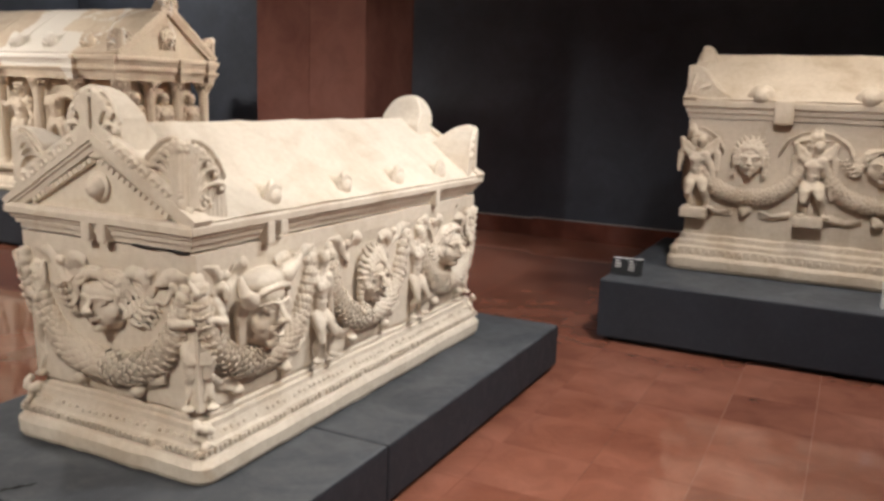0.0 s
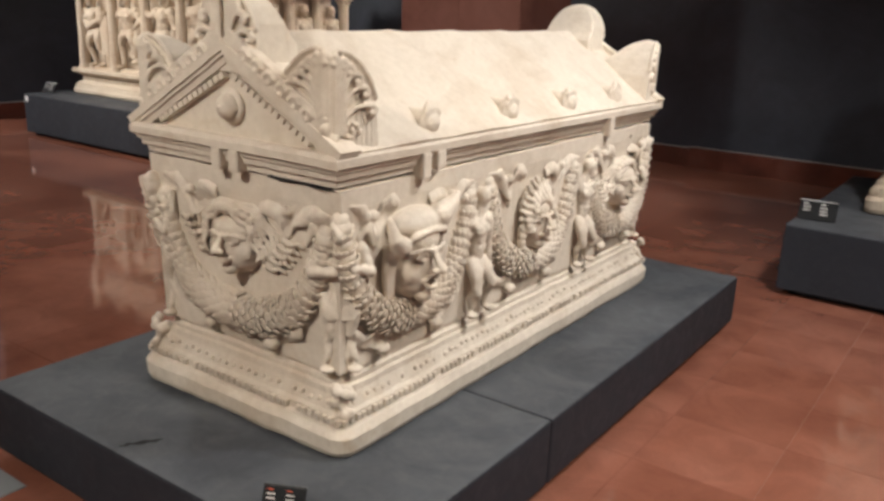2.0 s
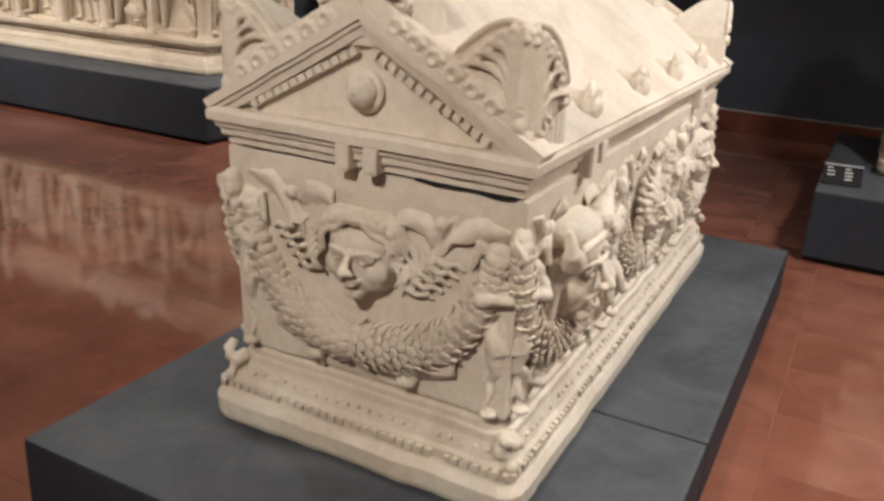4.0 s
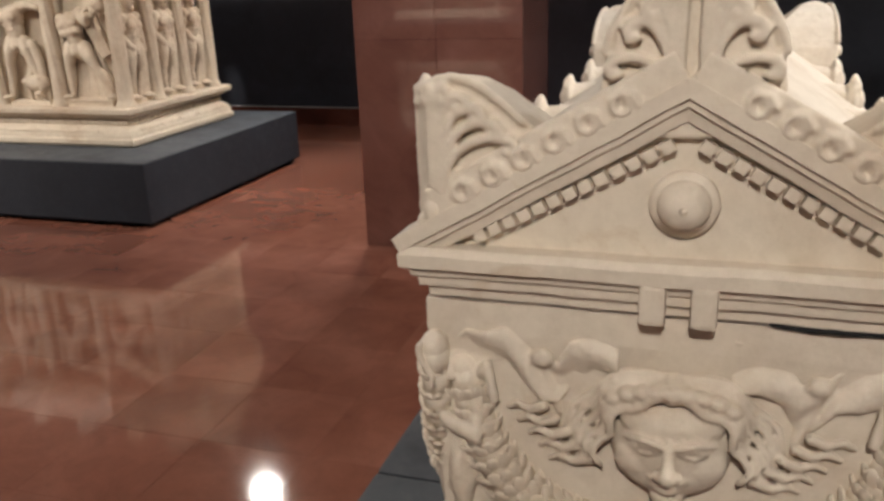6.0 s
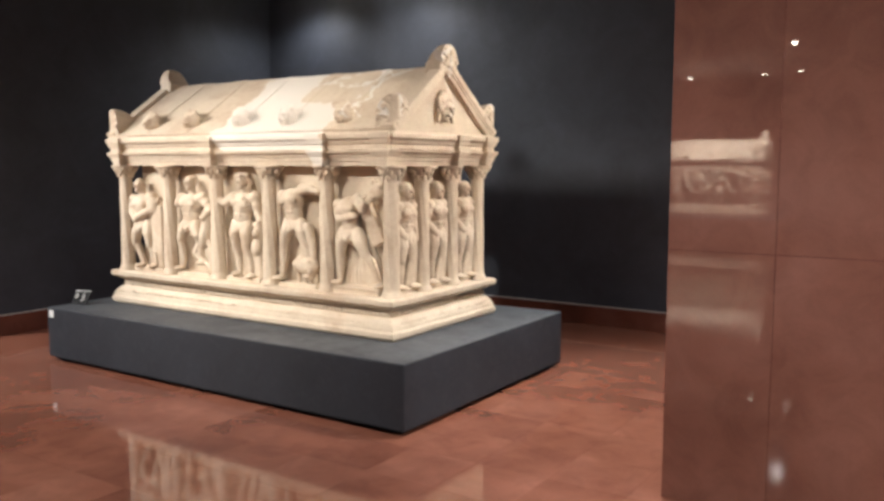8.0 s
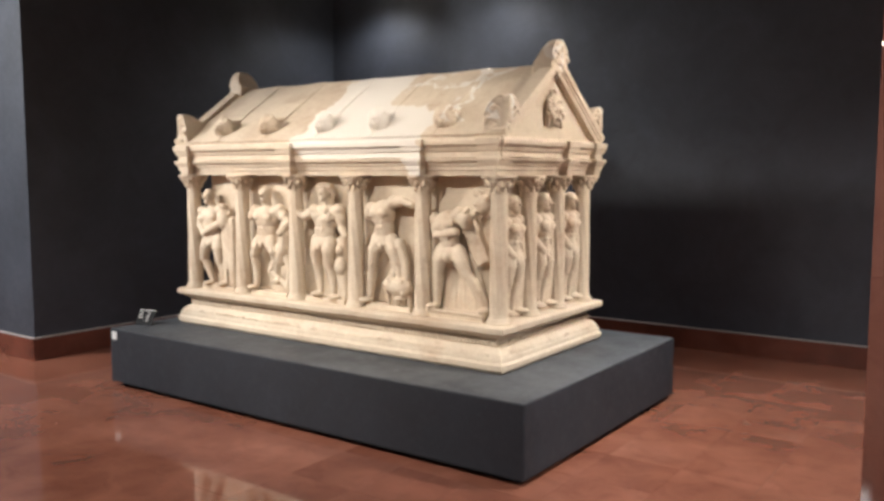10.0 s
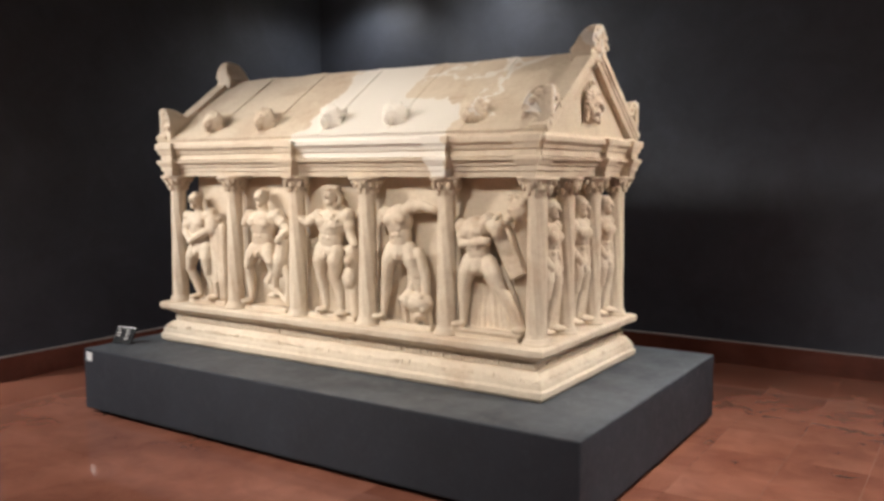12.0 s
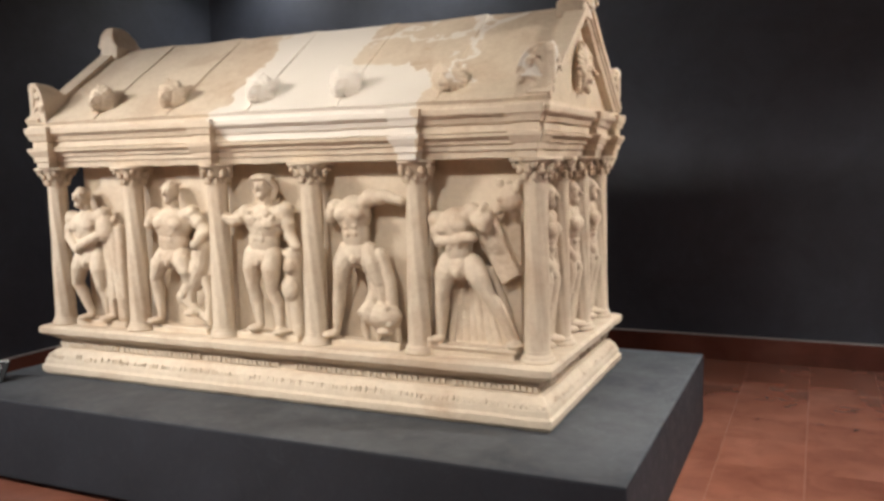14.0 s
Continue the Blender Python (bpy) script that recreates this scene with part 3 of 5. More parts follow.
def half_palmette(bm, put, outline, ribs, reach, root, r=0.0078):
    """Ribs that rise from a root and curl outward, a rim along the outline and a volute; put(u, out, z) sets them."""
    for k in range(ribs):
        f = k / (ribs - 1)
        u = reach * (0.1 + 0.9 * f)
        tip_u, tip_z = u * 0.88, root + (profile_at(outline, u) - root) * (0.93 - 0.22 * f)
        a, b = (0.012 + 0.016 * f, root - 0.012 * f), (0.012 + 0.012 * f + 0.12 * tip_u, tip_z + 0.012)
        pts = [((1 - q) ** 2 * a[0] + 2 * q * (1 - q) * b[0] + q * q * tip_u, (1 - q) ** 2 * a[1] + 2 * q * (1 - q) * b[1] + q * q * tip_z) for q in (0, 0.2, 0.4, 0.6, 0.8, 1.0)]
        pts += [(tip_u + 0.008, tip_z - 0.01), (tip_u + 0.003, tip_z - 0.021), (tip_u - 0.006, tip_z - 0.018)]
        chain(bm, [put(p, 0.009, q) for p, q in pts], r * 0.75, r)
    rim = [(reach * i / 10, profile_at(outline, reach * i / 10) - 0.005) for i in range(11)]
    chain(bm, [put(a, 0.0, b) for a, b in rim], 0.007, 0.006)
    for i in range(11):
        a, q = i * 0.7, reach * (0.19 - 0.014 * i)
        ball(bm, put(reach * 0.42 + q * math.cos(a), 0.007, root - 0.006 + q * math.sin(a)), r * 0.8)
    ball(bm, put(0.012, 0.006, root * 0.6), (0.014, 0.012, 0.02))


END_RISE = [(0, 0.236), (0.02, 0.252), (0.05, 0.255), (0.085, 0.243), (0.12, 0.216), (0.15, 0.19), (0.175, 0.17), (0.2, 0.165)]
SIDE_RISE = [(0, 0.236), (0.02, 0.252), (0.055, 0.246), (0.09, 0.222), (0.12, 0.18), (0.142, 0.12), (0.15, 0.03)]


def corner_acroterion(k=1.0, ribs=6):
    """A corner ornament: end face on y = 0, side face slanting from a recessed arris out to x = 0, the body inward."""
    bm = Lump()
    end, side, set_in = [(a * k, b * k) for a, b in END_RISE], [(a * k, b * k) for a, b in SIDE_RISE], 0.036 * k

    def slant(y):
        return max(0.0, set_in * (1 - y / (0.14 * k)))

    def height(x, y):
        return -1.0 if x < slant(y) + 0.004 else min(profile_at(end, max(0.0, x - set_in)), profile_at(side, y))

    raised_block(bm, 0.004, 0.22 * k, 0.008, 0.152 * k, lambda x: 0.66 * x - 0.006, height, 56, 30)
    if ribs:
        half_palmette(bm, lambda u, out, z: (set_in + u, 0.006 - out, z), end, ribs, 0.145 * k, 0.1 * k)
        half_palmette(bm, lambda u, out, z: (slant(u) + 0.004 - out, u + 0.004, z), side, ribs, 0.135 * k, 0.06 * k)
        limb(bm, (set_in + 0.004, 0.006, 0.03), (set_in + 0.004, 0.006, 0.235 * k), 0.007, 0.007)
    return bm


def ridge_acroterion(k=1.0, ribs=5):
    """A palmette on the gable's tip, facing -y, with a rounded back that dies away along the ridge."""
    bm = Lump()
    front = [(0, 0.175), (0.03, 0.171), (0.06, 0.157), (0.09, 0.128), (0.112, 0.09), (0.124, 0.04), (0.126, -0.03)]
    back = [(0, 0.176), (0.05, 0.174), (0.08, 0.15), (0.105, 0.1), (0.13, 0.05), (0.16, 0.02)]
    front, back = [(a * k, b * k) for a, b in front], [(a * k, b * k) for a, b in back]
    raised_block(bm, -0.126 * k, 0.126 * k, 0.006, 0.16 * k, -0.06 * k, lambda x, y: min(profile_at(front, abs(x)), profile_at(back, y)), 24, 18)
    if ribs:
        for d in (-1, 1):
            half_palmette(bm, lambda u, out, z: (d * u, 0.004 - out, z), front, ribs, 0.118 * k, 0.015 * k)
    return bm


def swag(half, top, low, r0, r1, seed=1, steps=38, count=8):
    """A hanging garland of overlapping leaf scales round a core; x from -half to half."""
    bm, rng = Lump(), random.Random(seed)
    path = []
    for i in range(steps + 1):
        q = -1 + 2 * i / steps
        path.append(Vector((half * q * (1.32 - 0.32 * q * q), -0.024 + 0.012 * abs(q) ** 3, low + (top - low) * abs(q) ** 2.5)))
    for i in range(steps):
        f = 1 - abs(-1 + 2 * i / steps)
        r = (r0 + (r1 - r0) * min(1, f * 1.5)) * 0.86
        limb(bm, path[i], path[i + 1], r, r)
    for i in range(1, steps):
        f = 1 - abs(-1 + 2 * i / steps)
        r = r0 + (r1 - r0) * min(1, f * 1.5)
        along = (path[i + 1] - path[i - 1]).normalized()
        if i < steps / 2:
            along = -along
        side = along.cross(Vector((0, -1, 0))).normalized()
        out = Vector((0, -1, 0))
        for k in range(count):
            a = math.pi * (-0.1 + 1.2 * (k + 0.5 * (i % 2)) / (count - 0.5))
            way = side * math.cos(a) + out * math.sin(a)
            turn = Matrix((way.cross(along).normalized(), along, way)).transposed()
            turn = turn @ Matrix.Rotation(radians(30 + rng.uniform(-9, 9)), 3, "X") @ Matrix.Rotation(radians(rng.uniform(-14, 14)), 3, "Z")
            size = rng.uniform(0.88, 1.12) * (0.55 * r + 0.45 * r1)
            ball(bm, path[i] + way * r * rng.uniform(0.86, 0.95), (size * 0.26, size * 0.36, size * 0.1), turn, 2)
    return bm


# ---- the column sarcophagus ----
HL, HW = 1.377, 0.62
CAP_Z, EAVE_Z, RIDGE_Z = 1.07, 1.28, 1.70
herc = thing("column_sarcophagus", pose(-7.03, 5.83, H_TOP), "cream marble column sarcophagus with carved figures and gabled lid", "sarcophagus")
chest = part("chest", moulding(1.195, 0.435, [(0, 0.2), (0, CAP_Z)], 0.06, 0.004), OLD_MARBLE, herc, smooth=False)
part("base_moulding", moulding(HL, HW, [(-0.06, 0), (-0.015, 0.004), (-0.002, 0.02), (0.0, 0.048), (-0.012, 0.058), (-0.014, 0.08), (-0.026, 0.105), (-0.05, 0.13), (-0.07, 0.136), (-0.07, 0.18), (-0.055, 0.19), (-0.03, 0.205), (-0.012, 0.212), (0.0, 0.222), (0.002, 0.25), (-0.012, 0.26)], 0.035, 0.0035), OLD_MARBLE, herc)


def along_rect(hx, hy, gap):
    """Places round a rectangle: x, y and the turn that faces outward."""
    for half, across, turn in ((hx, hy, 0), (hy, hx, 90), (hx, hy, 180), (hy, hx, 270)):
        n = max(1, int(2 * half / gap))
        for i in range(n):
            u = -half + (i + 0.5) * 2 * half / n
            yield pose(0, 0, 0, 0, 0, turn) @ pose(u, -across, 0)


def studs(name, parent, mat, hx, hy, z, gap, size, seed=2):
    """A row of little blocks round a rectangle, each a piece of its own on one mesh."""
    rng, one = random.Random(seed), None
    for m in along_rect(hx, hy, gap):
        if rng.random() < 0.93:
            if one is None:
                one = part(name, box_mesh(-size[0] / 2, size[0] / 2, -size[1], 0.012, 0, size[2]), mat, parent)
                ob = one
            else:
                ob = new(name, one.data)
                ob.parent = parent
            k = rng.uniform(0.82, 1.1)
            ob.matrix_basis = m @ pose(0, 0, z, 0, rng.uniform(-6, 6), 0) @ Matrix.Diagonal((k, k, k, 1))


studs("dentil", herc, OLD_MARBLE, HL - 0.07, HW - 0.07, 0.146, 0.025, (0.017, 0.013, 0.022))
leafy, rng_leaf = Lump(), random.Random(5)
for m in along_rect(HL - 0.026, HW - 0.026, 0.024):
    ball(leafy, m @ Vector((rng_leaf.uniform(-0.004, 0.004), -0.001, 0.092 + rng_leaf.uniform(-0.008, 0.006))), (rng_leaf.uniform(0.006, 0.011), 0.012, rng_leaf.uniform(0.012, 0.024)), None, 1)
tagged(part("leaf_band", leafy, OLD_MARBLE, herc), kind="stuff")


def shaft_mesh(r, z0, z1, turns, deep):
    bm, rings, sides, levels = bmesh.new(), [], 32, 26
    for i in range(levels + 1):
        f = i / levels
        ring = []
        for k in range(sides):
            a = math.tau * k / sides
            groove = deep * (0.5 + 0.5 * math.cos(8 * a + turns * math.tau * f)) ** 2 if 0.03 < f < 0.95 else 0
            q = r * (1 - 0.12 * f) - groove
            ring.append(bm.verts.new((q * math.cos(a), q * math.sin(a), z0 + (z1 - z0) * f)))
        rings.append(ring)
    for a, b in zip(rings, rings[1:]):
        for k in range(sides):
            bm.faces.new((a[k], a[(k + 1) % sides], b[(k + 1) % sides], b[k]))
    return bm


def capital_mesh(z):
    bm = Lump()
    bm.absorb(lathe([(0.046, z), (0.05, z + 0.006), (0.046, z + 0.012), (0.044, z + 0.02), (0.05, z + 0.05), (0.066, z + 0.08), (0.07, z + 0.088)], 20))
    for tier, (r, zz, n, size) in enumerate(((0.052, z + 0.026, 8, 0.016), (0.064, z + 0.055, 8, 0.018), (0.08, z + 0.078, 4, 0.018))):
        for k in range(n):
            a = math.tau * (k + 0.5 * (tier % 2 if tier < 2 else 1)) / n
            ball(bm, (r * math.cos(a), r * math.sin(a), zz), (size * 0.8, size * 0.8, size * 1.1))
            ball(bm, (r * 1.14 * math.cos(a), r * 1.14 * math.sin(a), zz + size * 0.75), size * 0.5, None, 1)
    add_box(bm, -0.074, 0.074, -0.074, 0.074, z + 0.086, z + 0.102, 0.004)
    return bm


column = new("column")
column.parent = herc
tagged(column, "slender spirally fluted marble column with leafy capital")
part("column_base", lathe([(0.07, 0.26), (0.07, 0.272), (0.062, 0.274), (0.064, 0.284), (0.06, 0.292), (0.05, 0.296), (0.056, 0.304), (0.05, 0.312)], 28), OLD_MARBLE, column, smooth=True)
part("shaft", shaft_mesh(0.053, 0.31, 0.972, 1.6, 0.006), OLD_MARBLE, column, smooth=True)
part("capital", capital_mesh(CAP_Z - 0.102), OLD_MARBLE, column, smooth=True)
COLS_X = [-1.29 + 0.516 * i for i in range(6)]
COLS_Y = [-0.52, -0.173, 0.173, 0.52]
spots = [(x, -0.52) for x in COLS_X] + [(1.275, y) for y in COLS_Y[1:]] + [(x, 0.52) for x in COLS_X[:-1]] + [(-1.275, y) for y in COLS_Y[1:3]]
column.matrix_basis = pose(*spots[0], 0)
for i, (x, y) in enumerate(spots[1:]):
    copy_thing(column, pose(x, y, 0, 0, 0, 37 * i))

entab = part("entablature", moulding(HL, HW, [(-0.16, CAP_Z - 0.002), (-0.075, CAP_Z), (-0.072, 1.097), (-0.062, 1.10), (-0.06, 1.122), (-0.048, 1.126), (-0.045, 1.14), (-0.022, 1.152), (-0.02, 1.164), (-0.05, 1.167)], 0.035, 0.003), OLD_MARBLE, herc)
eave = part("lid_cornice", moulding(HL, HW, [(-0.05, 1.168), (-0.04, 1.171), (-0.042, 1.20), (-0.03, 1.205), (-0.022, 1.225), (-0.006, 1.235), (0.0, 1.242), (0.0, 1.262), (-0.008, 1.268), (-0.012, EAVE_Z)], 0.035, 0.003), LID_MARBLE, herc)
for x, y, turn in [(-1.282, -0.555, 0), (COLS_X[2], -0.558, 0), (COLS_X[4], -0.558, 0), (1.282, -0.555, 0), (1.312, 0.173, 90), (1.312, 0.54, 90)]:
    block = moulding(0.04, 0.05, [(0.0, CAP_Z + 0.001), (0.002, 1.098), (0.01, 1.1), (0.012, 1.124), (0.018, 1.13), (0.03, 1.152), (0.031, 1.166), (0.01, 1.17), (0.01, 1.2), (0.02, 1.205), (0.026, 1.226), (0.034, 1.238), (0.036, 1.27), (0.0, 1.274)], 0.03, 0.003, True, x)
    move(block, pose(x, y, 0, 0, 0, turn))
    part("cornice_block", block, LID_MARBLE, herc)
beads, rng_bead = Lump(), random.Random(9)
for m in along_rect(HL - 0.028, HW - 0.028, 0.034):
    if rng_bead.random() < 0.9:
        ball(beads, m @ Vector((0, 0, 1.158)), (0.013, 0.009, 0.01), None, 1)
tagged(part("bead_band", beads, OLD_MARBLE, herc), kind="stuff")


# lid
def gable_roof(parent, mat, hx, hy, z_eave, z_ridge, tiles, thick, name="roof_slab"):
    """Solid gable set back at both ends, and overlapping tiles on both slopes."""
    core = extrude_outline([(-hy + 0.02, z_eave - 0.004), (hy - 0.02, z_eave - 0.004), (0, z_ridge - thick)], 2 * hx - 0.12)
    bmesh.ops.transform(core, matrix=pose(hx - 0.06, 0, 0, 0, 0, 90), verts=core.verts)
    part("gable", core, mat, parent)
    slope = math.hypot(hy, z_ridge - z_eave)
    angle = math.degrees(math.atan2(z_ridge - z_eave, hy))
    w = (2 * hx - 0.02) / tiles
    for side in (0, 180):
        for i in range(tiles):
            bm = bmesh.new()
            n, rows = 8, 6
            grid = []
            for a in range(n + 1):
                u = -w / 2 + w * a / n
                lift = thick * 0.2 * (a / n if side == 0 else 1 - a / n) + 0.004 * abs(2 * a / n - 1) ** 4
                grid.append([(u, slope * b / rows, lift) for b in range(rows + 1)])
            top = [[bm.verts.new((u, v, thick * 0.6 + lift + noise.noise(Vector((u * 6 + i * 3.1, v * 6, side))) * 0.004)) for u, v, lift in col] for col in grid]
            under = [[bm.verts.new((u, v, 0)) for u, v, lift in col] for col in grid]
            for a in range(n):
                for b in range(rows):
                    bm.faces.new((top[a][b], top[a + 1][b], top[a + 1][b + 1], top[a][b + 1]))
                    bm.faces.new((under[a][b + 1], under[a + 1][b + 1], under[a + 1][b], under[a][b]))
                bm.faces.new((under[a][0], under[a + 1][0], top[a + 1][0], top[a][0]))
                bm.faces.new((top[a][rows], top[a + 1][rows], under[a + 1][rows], under[a][rows]))
            for b in range(rows):
                bm.faces.new((under[0][b + 1], under[0][b], top[0][b], top[0][b + 1]))
                bm.faces.new((under[n][b], under[n][b + 1], top[n][b + 1], top[n][b]))
            m = pose(0, 0, 0, 0, 0, side) @ pose(-hx + 0.01 + w * (i + 0.5), -hy, z_eave) @ pose(0, 0, 0, angle)
            bmesh.ops.transform(bm, matrix=m, verts=bm.verts)
            part(name, bm, mat, parent)
    return slope, angle


def raking(parent, mat, x, hy, z_eave, z_ridge, wide, deep, out):
    """The two sloping cornices of a gable end at x, facing out (1 or -1)."""
    slope = math.hypot(hy, z_ridge - z_eave)
    angle = math.degrees(math.atan2(z_ridge - z_eave, hy))
    for side in (1, -1):
        w, d = wide, deep / 2
        outline = [(-d, 0.25 * w), (d, 0.25 * w), (d, -0.2 * w), (0.82 * d, -0.24 * w), (0.8 * d, -0.4 * w), (0.62 * d, -0.46 * w), (0.5 * d, -0.75 * w), (-0.5 * d, -0.75 * w), (-0.62 * d, -0.46 * w), (-0.8 * d, -0.4 * w), (-0.82 * d, -0.24 * w), (-d, -0.2 * w)]
        bm = extrude_outline(outline, slope + 0.012)
        bmesh.ops.translate(bm, vec=(0, -0.008, 0), verts=bm.verts)
        bmesh.ops.subdivide_edges(bm, edges=[e for e in bm.edges if abs(e.verts[0].co.y - e.verts[1].co.y) > 0.1], cuts=12)
        wobble(bm, 0.0015, 20)
        m = pose(x - out * 0.0, 0, 0) @ (pose(0, -hy, z_eave, angle) if side == 1 else pose(0, hy, z_eave, 0, 0, 180) @ pose(0, 0, 0, angle))
        bmesh.ops.transform(bm, matrix=m, verts=bm.verts)
        part("raking_cornice", bm, mat, parent)
    return slope, angle


gable_roof(herc, LID_MARBLE, HL, HW - 0.015, EAVE_Z, RIDGE_Z, 6, 0.026)
for x, out in ((HL - 0.045, 1), (-HL + 0.045, -1)):
    raking(herc, LID_MARBLE, x, HW - 0.02, EAVE_Z + 0.02, RIDGE_Z + 0.035, 0.075, 0.09, out)
    turn = 90 * out
    carved("gable_mask", face("curls", 1.15, 12), LID_MARBLE, herc, pose(out * (HL - 0.07), 0, EAVE_Z + 0.15, 0, 0, turn), 0.005, 1)
    carved("ridge_palmette", ridge_acroterion(0.8, 4), LID_MARBLE, herc, pose(x + out * 0.045, 0, RIDGE_Z + 0.01, 0, 0, turn), 0.005, 2, "", 0.004)
    for d in (-1, 1):
        flip = Matrix(((0, -out, 0, out * (HL - 0.004)), (-d, 0, 0, d * (HW - 0.006)), (0, 0, 1, EAVE_Z - 0.012), (0, 0, 0, 1)))
        carved("corner_palmette", corner_acroterion(0.92, 4), LID_MARBLE, herc, flip, 0.005, 2, "worn folded palmette at the lid corner", 0.004)


def lion_head(seed):
    bm, rng = Lump(), random.Random(seed)
    ball(bm, (0, 0.0, 0.046), (0.05, 0.036, 0.054), None, 3)
    ball(bm, (0, -0.03, 0.046), (0.031, 0.03, 0.036), None, 3)
    ball(bm, (0, -0.052, 0.03), (0.019, 0.02, 0.014))
    ball(bm, (0, -0.05, 0.012), (0.014, 0.014, 0.007))
    limb(bm, (0, -0.054, 0.056), (0, -0.066, 0.038), 0.006, 0.008)
    for d in (-1, 1):
        limb(bm, (d * 0.008, -0.055, 0.06), (d * 0.024, -0.044, 0.061), 0.006, 0.005)
        ball(bm, (d * 0.036, -0.016, 0.082), (0.011, 0.01, 0.013))
    for k in range(19):
        a = math.pi * (-0.32 + 1.64 * k / 18)
        limb(bm, (0.033 * math.cos(a), -0.03, 0.046 + 0.036 * math.sin(a)), (0.056 * math.cos(a), -0.006, 0.046 + 0.06 * math.sin(a) + rng.uniform(-0.004, 0.004)), 0.009, 0.0065)
    limb(bm, (0, 0.0, 0.036), (0, 0.11, 0.08), 0.044, 0.02)
    return bm


for i, x in enumerate((-0.93, -0.49, 0.01, 0.45, 0.93)):
    carved("lion_head", lion_head(i), LID_MARBLE, herc, pose(x, -HW + 0.1, EAVE_Z + 0.05) @ Matrix.Scale(1.3, 4), 0.004, 1, "", 0.004)
    carved("lion_head", lion_head(i + 9), LID_MARBLE, herc, pose(-x, HW - 0.1, EAVE_Z + 0.055, 0, 0, 180), 0.007, 2)


# figures between the columns
def with_lion(bm, at):
    lumps(bm, random.Random(11), at((0.07, 0.5)), (0.035, 0.02, 0.06), 0.02, 16)
    chain(bm, [at((0.03, 0.56)), at((0.09, 0.46)), at((0.115, 0.25)), at((0.125, 0.06))], 0.04, 0.035)
    ball(bm, at((0.05, 0.5), -0.02), (0.055, 0.04, 0.07))
    for k in range(4):
        chain(bm, [at((0.03 + 0.03 * k, 0.5)), at((0.05 + 0.028 * k, 0.34), -0.012 * (k % 2)), at((0.05 + 0.028 * k, 0.16), -0.01 * (k % 2))], 0.026, 0.022)
    for x in (0.05, 0.125):
        limb(bm, at((x, 0.18)), at((x + 0.005, 0.05)), 0.02, 0.018)


def with_foe(bm, at):
    chain(bm, [at((0.06, 0.56), 0.01), at((0.12, 0.52), 0.01), at((0.15, 0.42), 0.01), at((0.16, 0.3), 0.01)], 0.03, 0.022)
    lumps(bm, random.Random(12), at((0.11, 0.46)), (0.03, 0.02, 0.03), 0.013, 10)
    ball(bm, at((0.125, 0.47), -0.01), (0.034, 0.036, 0.042), None, 3)
    chain(bm, [at((0.125, 0.42)), at((0.11, 0.33), -0.01), at((0.07, 0.25))], 0.05, 0.045)
    chain(bm, [at((0.07, 0.26), -0.02), at((0.01, 0.18), -0.02), at((0.08, 0.11)), at((0.14, 0.07))], 0.03, 0.022)
    chain(bm, [at((0.12, 0.3)), at((0.15, 0.2)), at((0.14, 0.06))], 0.028, 0.02)


def with_pedestal(bm, at):
    add_box(bm, 0.085, 0.165, -0.09, 0.0, 0.40, 0.425, 0.004)
    chain(bm, [at((0.13, 0.4)), at((0.12, 0.28)), at((0.14, 0.05))], 0.046, 0.03)
    limb(bm, at((0.105, 0.24), -0.02), at((0.1, 0.06)), 0.022, 0.018)
    ball(bm, at((0.125, 0.35), -0.035), (0.03, 0.03, 0.036), None, 3)
    ball(bm, at((0.12, 0.25), -0.03), (0.042, 0.032, 0.06), None, 3)
    chain(bm, [at((-0.045, 0.742), -0.03), at((-0.06, 0.7)), at((-0.05, 0.655))], 0.016, 0.011)
    chain(bm, [at((0.035, 0.742), -0.03), at((0.05, 0.7)), at((0.035, 0.655))], 0.016, 0.011)
    limb(bm, at((-0.215, 0.58)), at((-0.215, 0.38)), 0.008, 0.008)
    ball(bm, at((-0.005, 0.748), -0.012), (0.058, 0.06, 0.02))
    lumps(bm, random.Random(31), at((0.0, 0.575), -0.05), (0.07, 0.012, 0.02), 0.014, 26)
    chain(bm, [at((-0.07, 0.55), -0.03), at((0.0, 0.53), -0.045), at((0.07, 0.55), -0.03)], 0.02, 0.02)


def with_hind(bm, at):
    lumps(bm, random.Random(13), at((0.05, 0.2)), (0.05, 0.02, 0.05), 0.02, 10)
    ball(bm, at((0.07, 0.15), -0.015), (0.095, 0.055, 0.055), None, 3)
    ball(bm, at((0.02, 0.16), -0.02), (0.05, 0.05, 0.055), None, 3)
    lumps(bm, random.Random(21), at((0.06, 0.15), -0.03), (0.08, 0.025, 0.035), 0.016, 30)
    chain(bm, [at((0.0, 0.16), -0.01), at((0.03, 0.25)), at((0.015, 0.32))], 0.03, 0.02)
    for x in (-0.02, 0.03, 0.09, 0.12):
        limb(bm, at((x, 0.12)), at((x + 0.01, 0.045)), 0.02, 0.014)
    chain(bm, [at((0.06, 0.41)), at((0.1, 0.3)), at((0.115, 0.12))], 0.035, 0.022)
    ball(bm, at((-0.04, 0.41), -0.025), (0.07, 0.03, 0.035))


